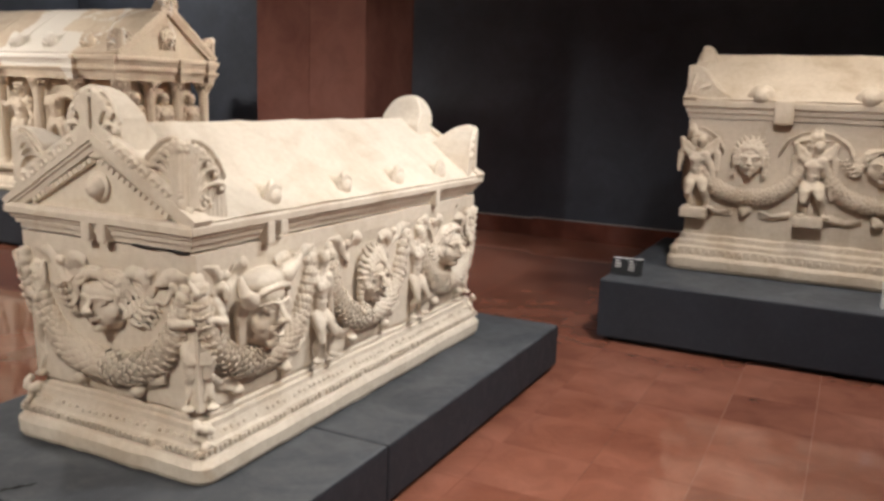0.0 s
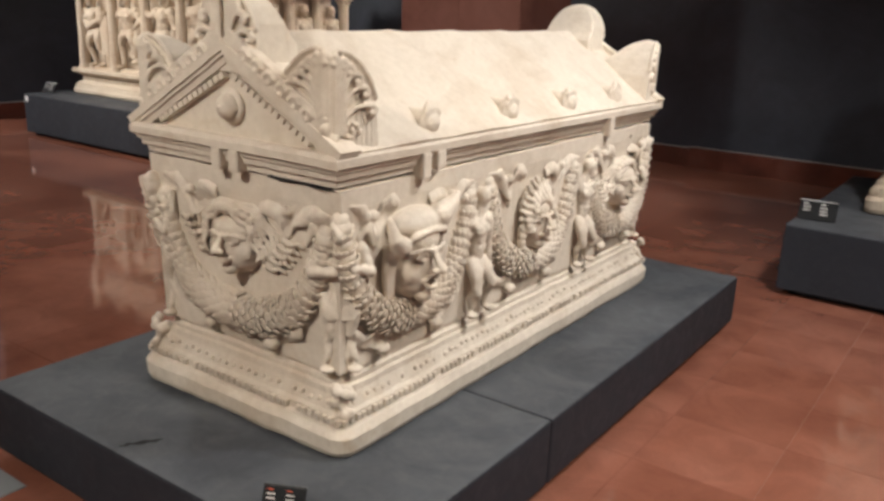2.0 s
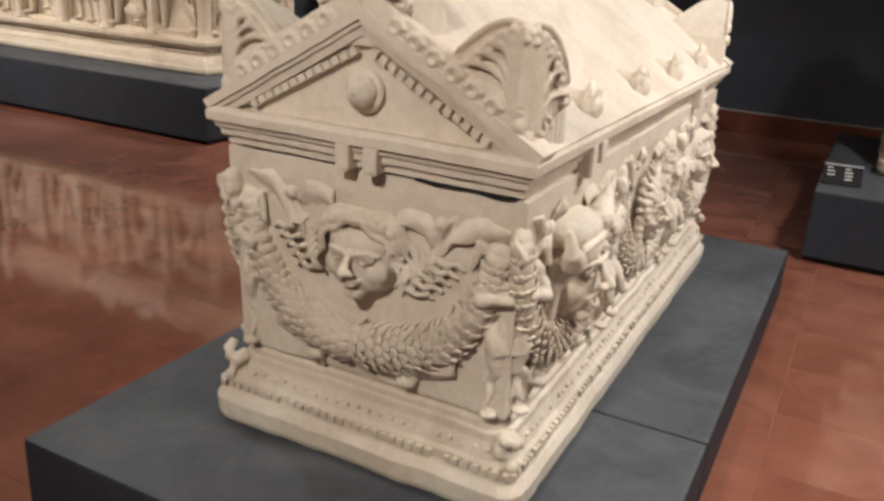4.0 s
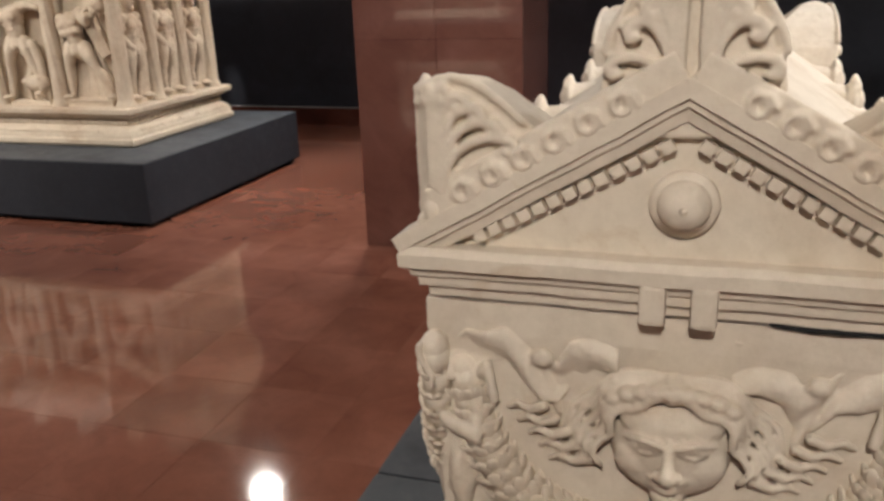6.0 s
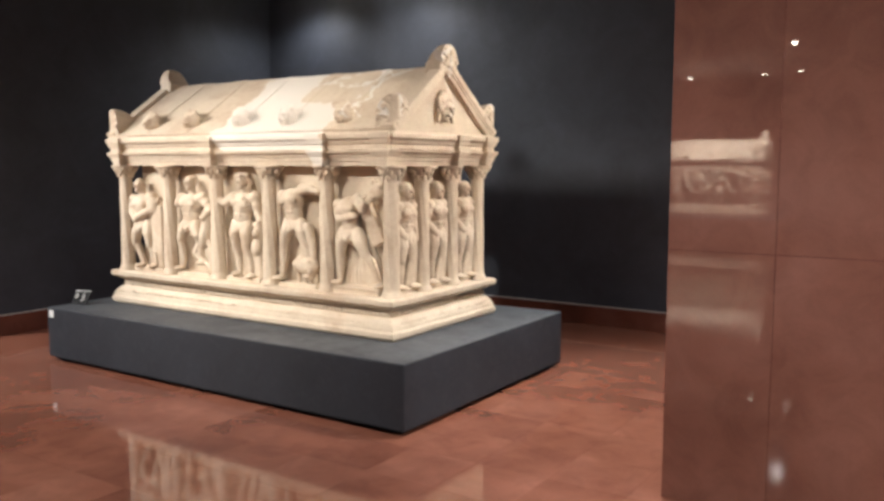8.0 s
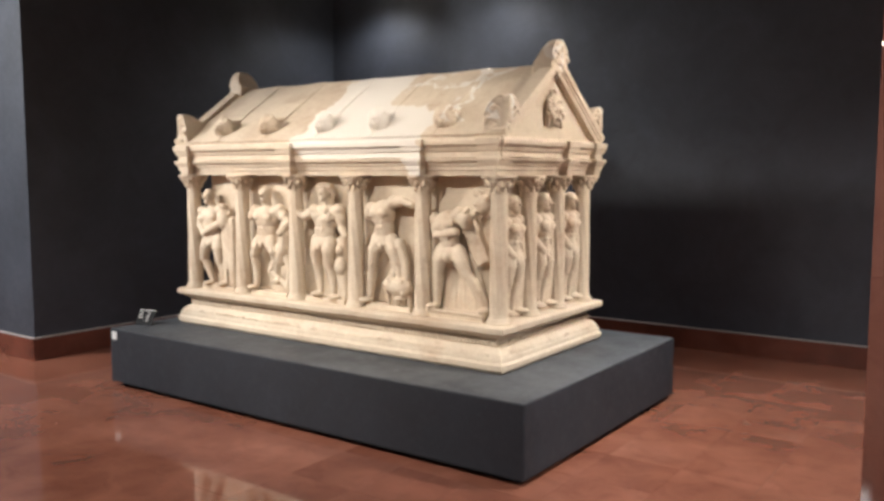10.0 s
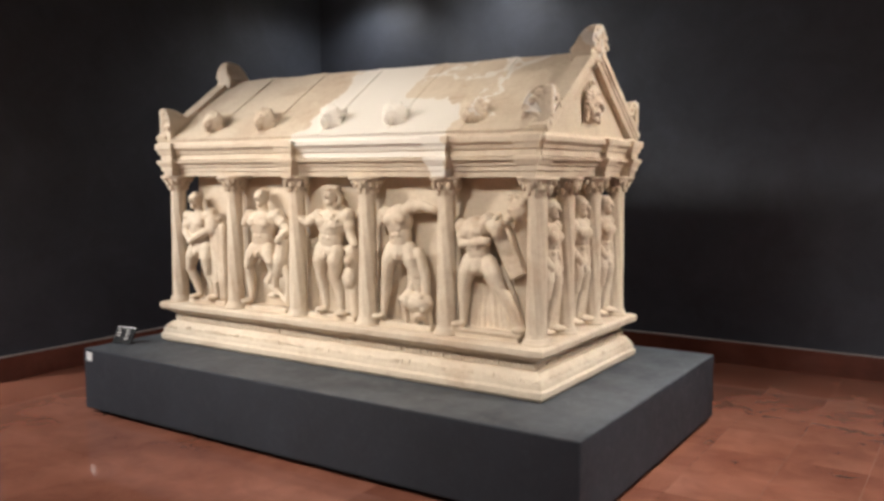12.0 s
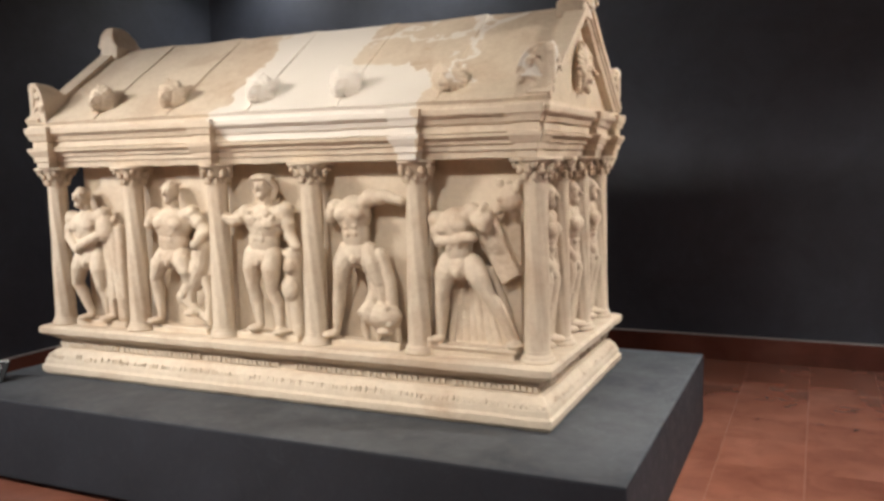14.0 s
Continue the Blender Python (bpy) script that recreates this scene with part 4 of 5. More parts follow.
def with_tree(bm, at):
    m = pose(0.075, -0.035, 0.45, 0, -27, 0)
    add_box(bm, -0.045, 0.045, -0.03, 0.035, -0.14, 0.14, 0.01, m)
    ball(bm, at((0.135, 0.655)), (0.05, 0.045, 0.058), None, 3)
    lumps(bm, random.Random(4), at((0.13, 0.68)), (0.045, 0.03, 0.04), 0.018, 16)
    lumps(bm, random.Random(6), at((0.06, 0.6)), (0.05, 0.02, 0.04), 0.02, 8)
    for k in range(9):
        chain(bm, [at((-0.1 + 0.017 * k, 0.36), 0.045), at((-0.115 + 0.026 * k, 0.2), 0.045 + 0.006 * (k % 2)), at((-0.125 + 0.032 * k, 0.06), 0.045)], 0.017, 0.021)
    add_box(bm, -0.22, 0.17, -0.115, 0.0, 0.0, 0.05, 0.006)
    add_box(bm, -0.235, 0.185, -0.125, 0.0, 0.036, 0.05, 0.006)


def with_stand(bm, at):
    add_box(bm, -0.12, 0.12, -0.09, 0.0, 0.0, 0.035, 0.006)
    for k in range(4):
        chain(bm, [at((0.07 - 0.03 * k, 0.54), -0.01), at((0.1 - 0.02 * k, 0.4), 0.0), at((0.085 - 0.015 * k, 0.24), -0.02), at((0.1 - 0.03 * k, 0.06), 0.0)], 0.022, 0.018)


MEN = [
    dict(shoulders=((-0.17, 0.555), (0.025, 0.575)), hips=((-0.115, 0.36), (-0.01, 0.365)), head=(-0.09, 0.665), arms=[[(-0.17, 0.555), (-0.175, 0.46, -0.02), (-0.1, 0.4, -0.055)], [(0.02, 0.56), (0.04, 0.48, -0.03), (-0.07, 0.42, -0.06)]], legs=[((-0.15, 0.22), (-0.085, 0.06)), ((-0.0, 0.21), (0.02, 0.06))], extra=with_lion),
    dict(shoulders=((-0.135, 0.575), (0.075, 0.585)), hips=((-0.085, 0.385), (0.01, 0.385)), head=(-0.03, 0.69), arms=[[(-0.135, 0.575), (-0.155, 0.53, -0.02)], [(0.075, 0.585), (0.155, 0.5, -0.01), (0.12, 0.44, -0.05)]], legs=[((-0.14, 0.27), (-0.13, 0.07)), ((0.055, 0.31, -0.03), (0.05, 0.12))], extra=with_foe),
    dict(shoulders=((-0.1, 0.59), (0.095, 0.6)), hips=((-0.075, 0.4), (0.02, 0.4)), head=(-0.005, 0.71), arms=[[(-0.1, 0.59), (-0.16, 0.55, -0.02), (-0.21, 0.575, -0.03)], [(0.095, 0.6), (0.11, 0.49), (0.15, 0.44, -0.02)]], legs=[((-0.075, 0.25), (-0.055, 0.07)), ((0.02, 0.24), (0.045, 0.06))], extra=with_pedestal),
    dict(shoulders=((-0.135, 0.615), (0.02, 0.655)), hips=((-0.085, 0.43), (0.01, 0.425)), head=None, arms=[[(-0.135, 0.615), (-0.16, 0.57)], [(0.02, 0.655), (0.1, 0.665, -0.02), (0.165, 0.645, -0.02)]], legs=[((-0.12, 0.28), (-0.15, 0.07)), ((0.06, 0.3), (0.07, 0.1))], extra=with_hind),
    dict(shoulders=((-0.165, 0.565), (-0.02, 0.6)), hips=((-0.115, 0.39), (-0.02, 0.385)), head=None, arms=[[(-0.165, 0.565), (-0.14, 0.48, -0.03), (-0.0, 0.5, -0.06)], [(-0.02, 0.6), (0.04, 0.54, -0.03), (0.06, 0.58, -0.05)]], legs=[((-0.14, 0.26), (-0.155, 0.08)), ((0.045, 0.26), (0.135, 0.08))], extra=with_tree),
    dict(shoulders=((-0.08, 0.56), (0.075, 0.56)), hips=((-0.05, 0.37), (0.04, 0.37)), head=(0.0, 0.66), arms=[[(-0.08, 0.56), (-0.105, 0.45), (-0.05, 0.37, -0.04)], [(0.075, 0.56), (0.1, 0.46), (0.09, 0.35, -0.02)]], legs=[((-0.055, 0.22), (-0.04, 0.06)), ((0.05, 0.22), (0.065, 0.06))], extra=with_stand),
]
MAN_LABELS = ["carved figure of a man wrestling a lion", "carved figure of a man standing over a fallen foe", "carved helmeted figure beside a pedestal", "headless carved figure of a man with a hind", "broken carved figure striding before a tree stump"]
for i in range(5):
    carved("relief_figure", standing_man(**MEN[i], s=1.04, wide=1.1), OLD_MARBLE, herc, pose(COLS_X[i] + 0.258, -0.43, 0.255), 0.004, 2, MAN_LABELS[i], 0.006)
    if i < 4:
        ledge = box_mesh(-0.17, 0.17, -0.1, 0.02, 0.0, 0.034, 0.008)
        wobble(ledge, 0.004, 14)
        move(ledge, pose(COLS_X[i] + 0.25, -0.43, 0.256))
        part("ledge", ledge, OLD_MARBLE, herc)
for i, y in enumerate((-0.346, 0.0, 0.346)):
    carved("relief_figure", standing_man(**MEN[5], s=(1.05, 1.12, 1.05)[i]), OLD_MARBLE, herc, pose(1.19, y, 0.255, 0, 0, 90), 0.0042, 2, "carved standing figure on the short end")


# ---- the garland sarcophagus ----
# the foot of the base moulding, below the height from which the rest is counted
BASE_H = 0.035
GL, GW, GB = 1.03, 0.402, 0.425
RIM_Z, G_EAVE, G_RIDGE, G_APEX = 0.685, 0.77, 1.035, 0.992
garl = thing("garland_sarcophagus", pose(-2.066, 2.81, G_TOP, 0, 0, 90), "pale cream marble sarcophagus with carved garlands and masks", "sarcophagus", "garland sarcophagi")
M = GARLAND_MARBLE
part("base_moulding", moulding(GL, GB, [(-0.022, -BASE_H), (-0.006, 0.008 - BASE_H), (0.0, 0.022 - BASE_H), (0.002, 0.028), (-0.01, 0.048), (-0.024, 0.056), (-0.024, 0.08), (-0.034, 0.088), (-0.05, 0.124), (-0.052, 0.142), (-0.062, 0.146), (-0.062, 0.16), (-0.072, 0.165), (-0.078, 0.19)], 0.02, 0.004, True, 0.0, 0.055), M, garl)
part("chest", moulding(GL - 0.06, GB - 0.066, [(0, 0.18), (0, 0.24), (0.004, 0.4), (0.006, 0.58), (0.014, 0.63), (0.016, RIM_Z - 0.006)], 0.04, 0.004), M, garl)
studs("bead", garl, M, GL - 0.024, GB - 0.024, 0.059, 0.023, (0.014, 0.011, 0.018), 4)
tendrils, rng_t = Lump(), random.Random(8)
for m in along_rect(GL - 0.043, GB - 0.043, 0.03):
    if rng_t.random() < 0.85:
        ball(tendrils, m @ Vector((0, -0.002, 0.106 + rng_t.uniform(-0.006, 0.006))), (rng_t.uniform(0.007, 0.014), 0.007, 0.008), None, 1)
tagged(part("tendril_band", tendrils, M, garl), kind="stuff")
part("lid_cornice", moulding(GL, GW, [(-0.05, RIM_Z), (-0.036, RIM_Z + 0.003), (-0.034, 0.705), (-0.024, 0.708), (-0.022, 0.722), (-0.014, 0.727), (-0.012, 0.736), (0.0, 0.742), (0.001, 0.762), (-0.008, G_EAVE + 0.002)], 0.035, 0.0025), M, garl)
gable_roof(garl, M, GL - 0.015, GW - 0.006, G_EAVE, G_RIDGE, 6, 0.012, "roof_slab")

for out in (-1, 1):
    turn = 90 * out
    x = out * (GL - 0.04)
    slope, angle = raking(garl, M, x, GW - 0.004, G_EAVE + 0.006, G_APEX + 0.014, 0.05, 0.074, out)
    panel = extrude_outline([(-GW + 0.03, G_EAVE - 0.002), (GW - 0.03, G_EAVE - 0.002), (0, G_APEX - 0.02)], 0.02)
    move(panel, pose(out * (GL - 0.042), 0, 0, 0, 0, turn))
    part("tympanum", panel, M, garl)
    boss = Lump()
    ball(boss, (0, -0.012, 0.862), (0.036, 0.034, 0.036), None, 3)
    ball(boss, (0, -0.004, 0.862), (0.047, 0.016, 0.047), None, 3)
    ball(boss, (0, -0.044, 0.862), 0.006)
    move(boss, pose(out * (GL - 0.038), 0, -0.012, 0, 0, turn))
    part("boss", boss, M, garl, smooth=True)
    tooth = None
    for d in (-1, 1):
        for i in range(13):
            f = 0.1 + 0.82 * i / 12
            if tooth is None:
                ob = tooth = part("dentil", box_mesh(-0.0085, 0.0085, -0.02, 0.01, -0.008, 0.008), M, garl)
            else:
                ob = new("dentil", tooth.data)
                ob.parent = garl
            ob.matrix_basis = pose(out * (GL - 0.042), 0, 0, 0, 0, turn) @ pose(d * (GW - 0.09) * (1 - f), 0, G_EAVE + 0.004 + (G_APEX - G_EAVE - 0.055) * f, 0, d * angle, 0)
    scrolls = Lump()
    for d in (-1, 1):
        add_box(scrolls, 0.07, slope + 0.002, -0.004, 0.024, -0.005, 0.046, 0, pose(-d * (GW - 0.004), 0, G_EAVE + 0.012, 0, 0 if d > 0 else 180, 0) @ pose(0, 0, 0, 0, -angle, 0) if d > 0 else Matrix.Diagonal((-1, 1, 1, 1)) @ pose(-(GW - 0.004), 0, G_EAVE + 0.012) @ pose(0, 0, 0, 0, -angle, 0))
    for d in (-1, 1):
        for i in range(6):
            f = 0.24 + 0.11 * i
            cx, cz = d * (GW - 0.01) * (1 - f), G_EAVE + 0.034 + (G_APEX - G_EAVE + 0.006) * f
            ring = [(cx + 0.019 * math.cos(a * 0.9) * (1 - 0.07 * a), -0.008, cz + 0.019 * math.sin(a * 0.9) * (1 - 0.07 * a)) for a in range(9)]
            chain(scrolls, ring, 0.0048, 0.0042)
            limb(scrolls, (cx - d * 0.016, 0, cz - 0.01), (cx - d * 0.035, 0, cz + 0.004), 0.007, 0.006)
    carved("scroll_sima", scrolls, M, garl, pose(out * (GL - 0.012), 0, 0, 0, 0, turn), 0.0034, 1, "", 0.002)
    carved("ridge_palmette", ridge_acroterion(0.93), M, garl, pose(out * (GL - 0.02), 0, G_APEX + 0.002, 0, 0, turn), 0.004, 1, "", 0.003)
    for d in (-1, 1):
        block = corner_acroterion()
        flip = Matrix(((0, -out, 0, out * (GL - 0.014)), (-d, 0, 0, d * (GW - 0.006)), (0, 0, 1, G_EAVE - 0.002), (0, 0, 0, 1)))
        carved("corner_palmette", block, M, garl, flip, 0.0034, 1, "folded palmette at the corner of the lid", 0.003)
    for dx in (-0.034, 0.034):
        lug = box_mesh(-0.018, 0.018, -0.012, 0.03, 0.682, 0.744, 0.008)
        move(lug, pose(out * (GL - 0.012), dx, 0, 0, 0, turn))
        part("clamp_lug", lug, M, garl)
for d in (-1, 1):
    for x in (-0.668, -0.6, 0.53):
        lug = box_mesh(-0.02, 0.02, -0.014, 0.03, 0.69 if x == -0.6 else 0.668, 0.744, 0.008)
        move(lug, pose(x, d * (GW - 0.012), 0, 0, 0, 0 if d < 0 else 180))
        part("clamp_lug", lug, M, garl)


def eave_ornament(seed):
    """A small upright leaf plate with a worn face of ribs, dying back into the roof."""
    bm, rng = Lump(), random.Random(seed)
    ball(bm, (0, 0, 0.03), (0.044, 0.016, 0.05), None, 3)
    ball(bm, (0, -0.002, 0.052), (0.03, 0.015, 0.042), None, 3)
    for k in range(-3, 4):
        a = k * 0.3
        limb(bm, (0.006 * k, -0.012, 0.008), (0.034 * math.sin(a * 1.3), -0.013, 0.03 + 0.045 * math.cos(a) + rng.uniform(-0.004, 0.004)), 0.0045, 0.0055)
    limb(bm, (0, 0.004, 0.03), (0, 0.085, 0.062), 0.036, 0.012)
    return bm


for d in (-1, 1):
    for i, x in enumerate((-0.61, -0.18, 0.225, 0.615)):
        carved("eave_ornament", eave_ornament(i), M, garl, pose(x, d * (GW - 0.045), G_EAVE + 0.014, 0, 0, 0 if d < 0 else 180), 0.004, 1)


def winged_child():
    def extra(bm, at):
        chain(bm, [at((0.05, 0.33), -0.02), at((0.1, 0.24)), at((0.13, 0.12))], 0.022, 0.012)
        for d in (-1, 1):
            for k in range(3):
                chain(bm, [at((d * 0.05, 0.36)), at((d * (0.1 + 0.02 * k), 0.4 - 0.03 * k)), at((d * (0.12 + 0.01 * k), 0.33 - 0.05 * k))], 0.016, 0.009)
    return standing_man(((-0.065, 0.33), (0.06, 0.335)), ((-0.04, 0.19), (0.035, 0.19)), [[(-0.065, 0.33), (-0.11, 0.36), (-0.13, 0.42)], [(0.06, 0.335), (0.11, 0.36), (0.13, 0.42)]], [((-0.05, 0.1, -0.025), (-0.03, 0.03)), ((0.06, 0.12, -0.035), (0.085, 0.03))], (0.02, 0.41), 0.026, 0.62, extra, 0.62)


def draped_guard():
    def extra(bm, at):
        for k in range(7):
            u = -0.039 + 0.013 * k
            chain(bm, [at((u * 0.55, 0.29), -0.03), at((u, 0.23), -0.036), at((u * 1.1, 0.19), -0.038)], 0.009, 0.009)
        for k in range(4):
            chain(bm, [at((-0.03 + 0.02 * k, 0.12), 0.0), at((-0.045 + 0.03 * k, 0.07), -0.015), at((-0.065 + 0.042 * k, 0.04 + 0.01 * (k % 2)), -0.02)], 0.018, 0.006)
        for d in (-1, 1):
            chain(bm, [at((d * 0.06, 0.43), 0.01), at((d * 0.1, 0.46), 0.015), at((d * 0.12, 0.4), 0.02)], 0.016, 0.01)
    return standing_man(((-0.07, 0.39), (0.07, 0.39)), ((-0.045, 0.25), (0.045, 0.25)), [[(-0.07, 0.39), (-0.105, 0.33, -0.02), (-0.03, 0.34, -0.06)], [(0.07, 0.39), (0.105, 0.33, -0.02), (0.04, 0.35, -0.06)]], [((-0.03, 0.14), (-0.03, 0.04)), ((0.03, 0.14), (0.035, 0.04))], (0.0, 0.465), 0.026, 0.66, extra, 0.8)


def cloth(bm, points, width, ripple, seed=0):
    """A rippled strip of carved cloth along points (x, z), standing a little proud of the panel."""
    n = 9
    for k in range(n):
        lane = []
        off = (k / (n - 1) - 0.5) * width
        for i, (x, z) in enumerate(points):
            lane.append((x, -0.008 - ripple * (0.5 + 0.5 * math.cos(0.5 * k + 1.3 * i + seed)), z + off * (1 + 0.25 * math.sin(2.1 * i + seed))))
        chain(bm, lane, max(0.0055, width / 11), max(0.005, width / 12))


def ribbon(seed, half, d):
    """Folded cloth from one end of a garland towards the mask, with a hanging loop (d: 1 or -1)."""
    bm = Lump()
    path = [(1.1, 0.575), (1.0, 0.592), (0.9, 0.605), (0.8, 0.61), (0.7, 0.592), (0.62, 0.556), (0.55, 0.556), (0.48, 0.59), (0.38, 0.61), (0.26, 0.614)]
    cloth(bm, [(d * half * u, z) for u, z in path], 0.06, 0.028, seed)
    cloth(bm, [(d * half * 0.66, 0.585), (d * half * 0.6, 0.55), (d * half * 0.54, 0.505)], 0.034, 0.014, seed + 1)
    ball(bm, (d * half * 0.62, -0.035, 0.6), (0.018, 0.016, 0.016))
    return bm


def ribbon_end(seed, half, d):
    """A loop and tail of ribbon under the garland."""
    bm = Lump()
    cloth(bm, [(d * half * 0.36, 0.212), (d * half * 0.5, 0.245), (d * half * 0.66, 0.25), (d * half * 0.8, 0.285)], 0.04, 0.016, seed)
    ball(bm, (d * half * 0.42, -0.024, 0.215), (0.026, 0.022, 0.018))
    return bm


LOW = Matrix.Diagonal((1, 0.8, 1, 1))


def leafy_part(shape, m, label):
    move(shape, m @ LOW)
    part("garland", shape, M, garl, label, smooth=True)


FACE_Y = GB - 0.072
kinds = ("cap", "curls", "locks")
for d, turn in ((-1, 0), (1, 180)):
    for i, x in enumerate((-0.69, -0.01, 0.705)):
        face_m = pose(d * -1 * x, d * FACE_Y, 0, 0, 0, turn)
        carved("mask", face(kinds[i], (1.5, 1.25, 1.25)[i], 20 + i), M, garl, face_m @ pose(0, 0, (0.45, 0.43, 0.455)[i]), 0.0032, 1, "carved theatre mask above a garland", 0.0025)
        leafy_part(swag(0.285, 0.6, 0.288, 0.032, 0.05, i + 1), face_m, "hanging garland of overlapping carved leaves")
        for e in (-1, 1):
            carved("ribbon", ribbon(i + 31 + e, 0.285, e), M, garl, face_m @ LOW, 0.0042, 1, "", 0.003)
            carved("ribbon_end", ribbon_end(i, 0.3, e), M, garl, face_m, 0.006, 1)
    for x in (-0.35, 0.387):
        carved("winged_child", winged_child(), M, garl, pose(d * -1 * x, d * FACE_Y, 0.175, 0, 0, turn) @ Matrix.Diagonal((1.0, 0.75, 0.96, 1)), 0.0042, 1, "carved winged child carrying the garland")
for out in (-1, 1):
    end_m = pose(out * (GL - 0.066), 0, 0, 0, 0, 90 * out)
    carved("mask", face("locks", 1.27, 41), M, garl, end_m @ pose(0, 0, 0.484), 0.0032, 1, "carved gorgon mask with flowing locks", 0.0025)
    leafy_part(swag(0.32, 0.56, 0.277, 0.032, 0.055, 6), end_m, "hanging garland of overlapping carved leaves")
    for e in (-1, 1):
        carved("ribbon", ribbon(51 + e, 0.31, e), M, garl, end_m @ LOW, 0.004, 1, "", 0.003)
        carved("ribbon_end", ribbon_end(1, 0.3, e), M, garl, end_m, 0.006, 1)
    for d in (-1, 1):
        carved("corner_figure", draped_guard(), M, garl, pose(out * (GL - 0.1), d * (GB - 0.1), 0.17, 0, 0, math.degrees(math.atan2(d, out)) + 90) @ Matrix.Diagonal((0.9, 0.72, 0.88, 1)), 0.004, 1, "carved draped figure at the corner")
        claw = Lump()
        lumps(claw, random.Random(3), (0, -0.012, 0.1), (0.032, 0.02, 0.04), 0.017, 14)
        carved("corner_beast", claw, M, garl, pose(out * (GL - 0.06), d * (GB - 0.06), 0.02, 0, 0, math.degrees(math.atan2(d, out)) + 90), 0.005, 1)

gap = Lump()
ball(gap, (-0.987, -0.2, 0.683), (0.012, 0.085, 0.006), None, 3)
ball(gap, (-0.987, -0.31, 0.68), (0.012, 0.05, 0.004), None, 3)
carved("lid_gap", gap, GAP_BLACK, garl, Matrix(), 0.003, 1, "dark gap under the broken lid edge", 0.004)
finish_carvings()
for piece in garl.children:
    piece.matrix_local = pose(0, 0, BASE_H) @ piece.matrix_local
far_one = copy_thing(garl, pose(-7.9, -10.0, 0.4, 0, 0, 180) @ Matrix.Diagonal((1.25, 1.25, 1.5, 1)))
tagged(far_one, "pale marble garland sarcophagus far down the hall")


# ---- the large worn garland sarcophagus ----
TL, TW = 1.22, 0.49
T_RIM, T_EAVE, T_RIDGE = 0.975, 1.09, 1.385
third = thing("garland_sarcophagus", pose(0.2, 5.97, T_TOP), "large cream marble sarcophagus with worn garlands and masks", "sarcophagus", "garland sarcophagi")
M3 = GREY_MARBLE
part("base_moulding", moulding(TL + 0.02, TW + 0.02, [(-0.03, 0), (-0.006, 0.01), (0.004, 0.03), (0.006, 0.08), (-0.01, 0.095), (-0.02, 0.1), (-0.02, 0.15), (-0.032, 0.16), (-0.035, 0.185), (-0.055, 0.2), (-0.06, 0.23), (-0.085, 0.24)], 0.025, 0.007, True, 1.0, 0.06), M3, third)
part("chest", moulding(TL - 0.06, TW - 0.06, [(0, 0.22), (0, 0.6), (0.01, 0.85), (0.02, 0.93), (0.02, T_RIM - 0.004)], 0.04, 0.006, True, 2.0), M3, third)
part("lid_cornice", moulding(TL, TW, [(-0.05, T_RIM), (-0.03, T_RIM + 0.004), (-0.03, 1.005), (-0.018, 1.012), (-0.016, 1.04), (0.0, 1.05), (0.002, 1.082), (-0.01, T_EAVE + 0.002)], 0.035, 0.004, True, 3.0), M3, third)
gable_roof(third, M3, TL - 0.015, TW - 0.006, T_EAVE, T_RIDGE, 5, 0.014)
band, rng_band = Lump(), random.Random(14)
for m in along_rect(TL - 0.004, TW - 0.004, 0.05):
    ball(band, m @ Vector((0, 0.002, 0.125)), (0.017, 0.012, 0.024))
    limb(band, m @ Vector((0.025, 0.004, 0.105)), m @ Vector((0.025, 0.004, 0.145)), 0.005, 0.004)
tagged(part("leaf_band", band, M3, third), kind="stuff")
WORN_SIDE = [(0, 0.21), (0.04, 0.222), (0.09, 0.205), (0.13, 0.16), (0.17, 0.105), (0.22, 0.06), (0.3, 0.02)]
WORN_END = [(0, 0.21), (0.05, 0.222), (0.1, 0.2), (0.16, 0.15), (0.22, 0.1)]
for out in (-1, 1):
    raking(third, M3, out * (TL - 0.04), TW - 0.004, T_EAVE + 0.006, T_RIDGE + 0.008, 0.055, 0.08, out)
    panel = extrude_outline([(-TW + 0.03, T_EAVE - 0.002), (TW - 0.03, T_EAVE - 0.002), (0, T_RIDGE - 0.03)], 0.02)
    move(panel, pose(out * (TL - 0.042), 0, 0, 0, 0, 90 * out))
    part("tympanum", panel, M3, third)
    carved("ridge_palmette", ridge_acroterion(0.9, 0), M3, third, pose(out * (TL - 0.012), 0, T_RIDGE - 0.09, 0, 0, 90 * out), 0.007, 3, "", 0.008)
    for d in (-1, 1):
        block = Lump()
        raised_block(block, 0.004, 0.22, 0.004, 0.3, lambda x: 0.58 * x - 0.012, lambda x, y: min(profile_at(WORN_END, x), profile_at(WORN_SIDE, y)))
        for k in range(3):
            chain(block, [(0.002, 0.03 + 0.02 * k, 0.03), (0.0, 0.035 + 0.028 * k, 0.1 - 0.012 * k), (0.002, 0.05 + 0.045 * k, 0.15 - 0.03 * k)], 0.008, 0.009)
        flip = Matrix(((0, -out, 0, out * (TL - 0.01)), (-d, 0, 0, d * (TW - 0.012)), (0, 0, 1, T_EAVE - 0.002), (0, 0, 0, 1)))
        carved("corner_palmette", block, M3, third, flip, 0.006, 3, "worn rounded ornament at the corner of the lid", 0.006)
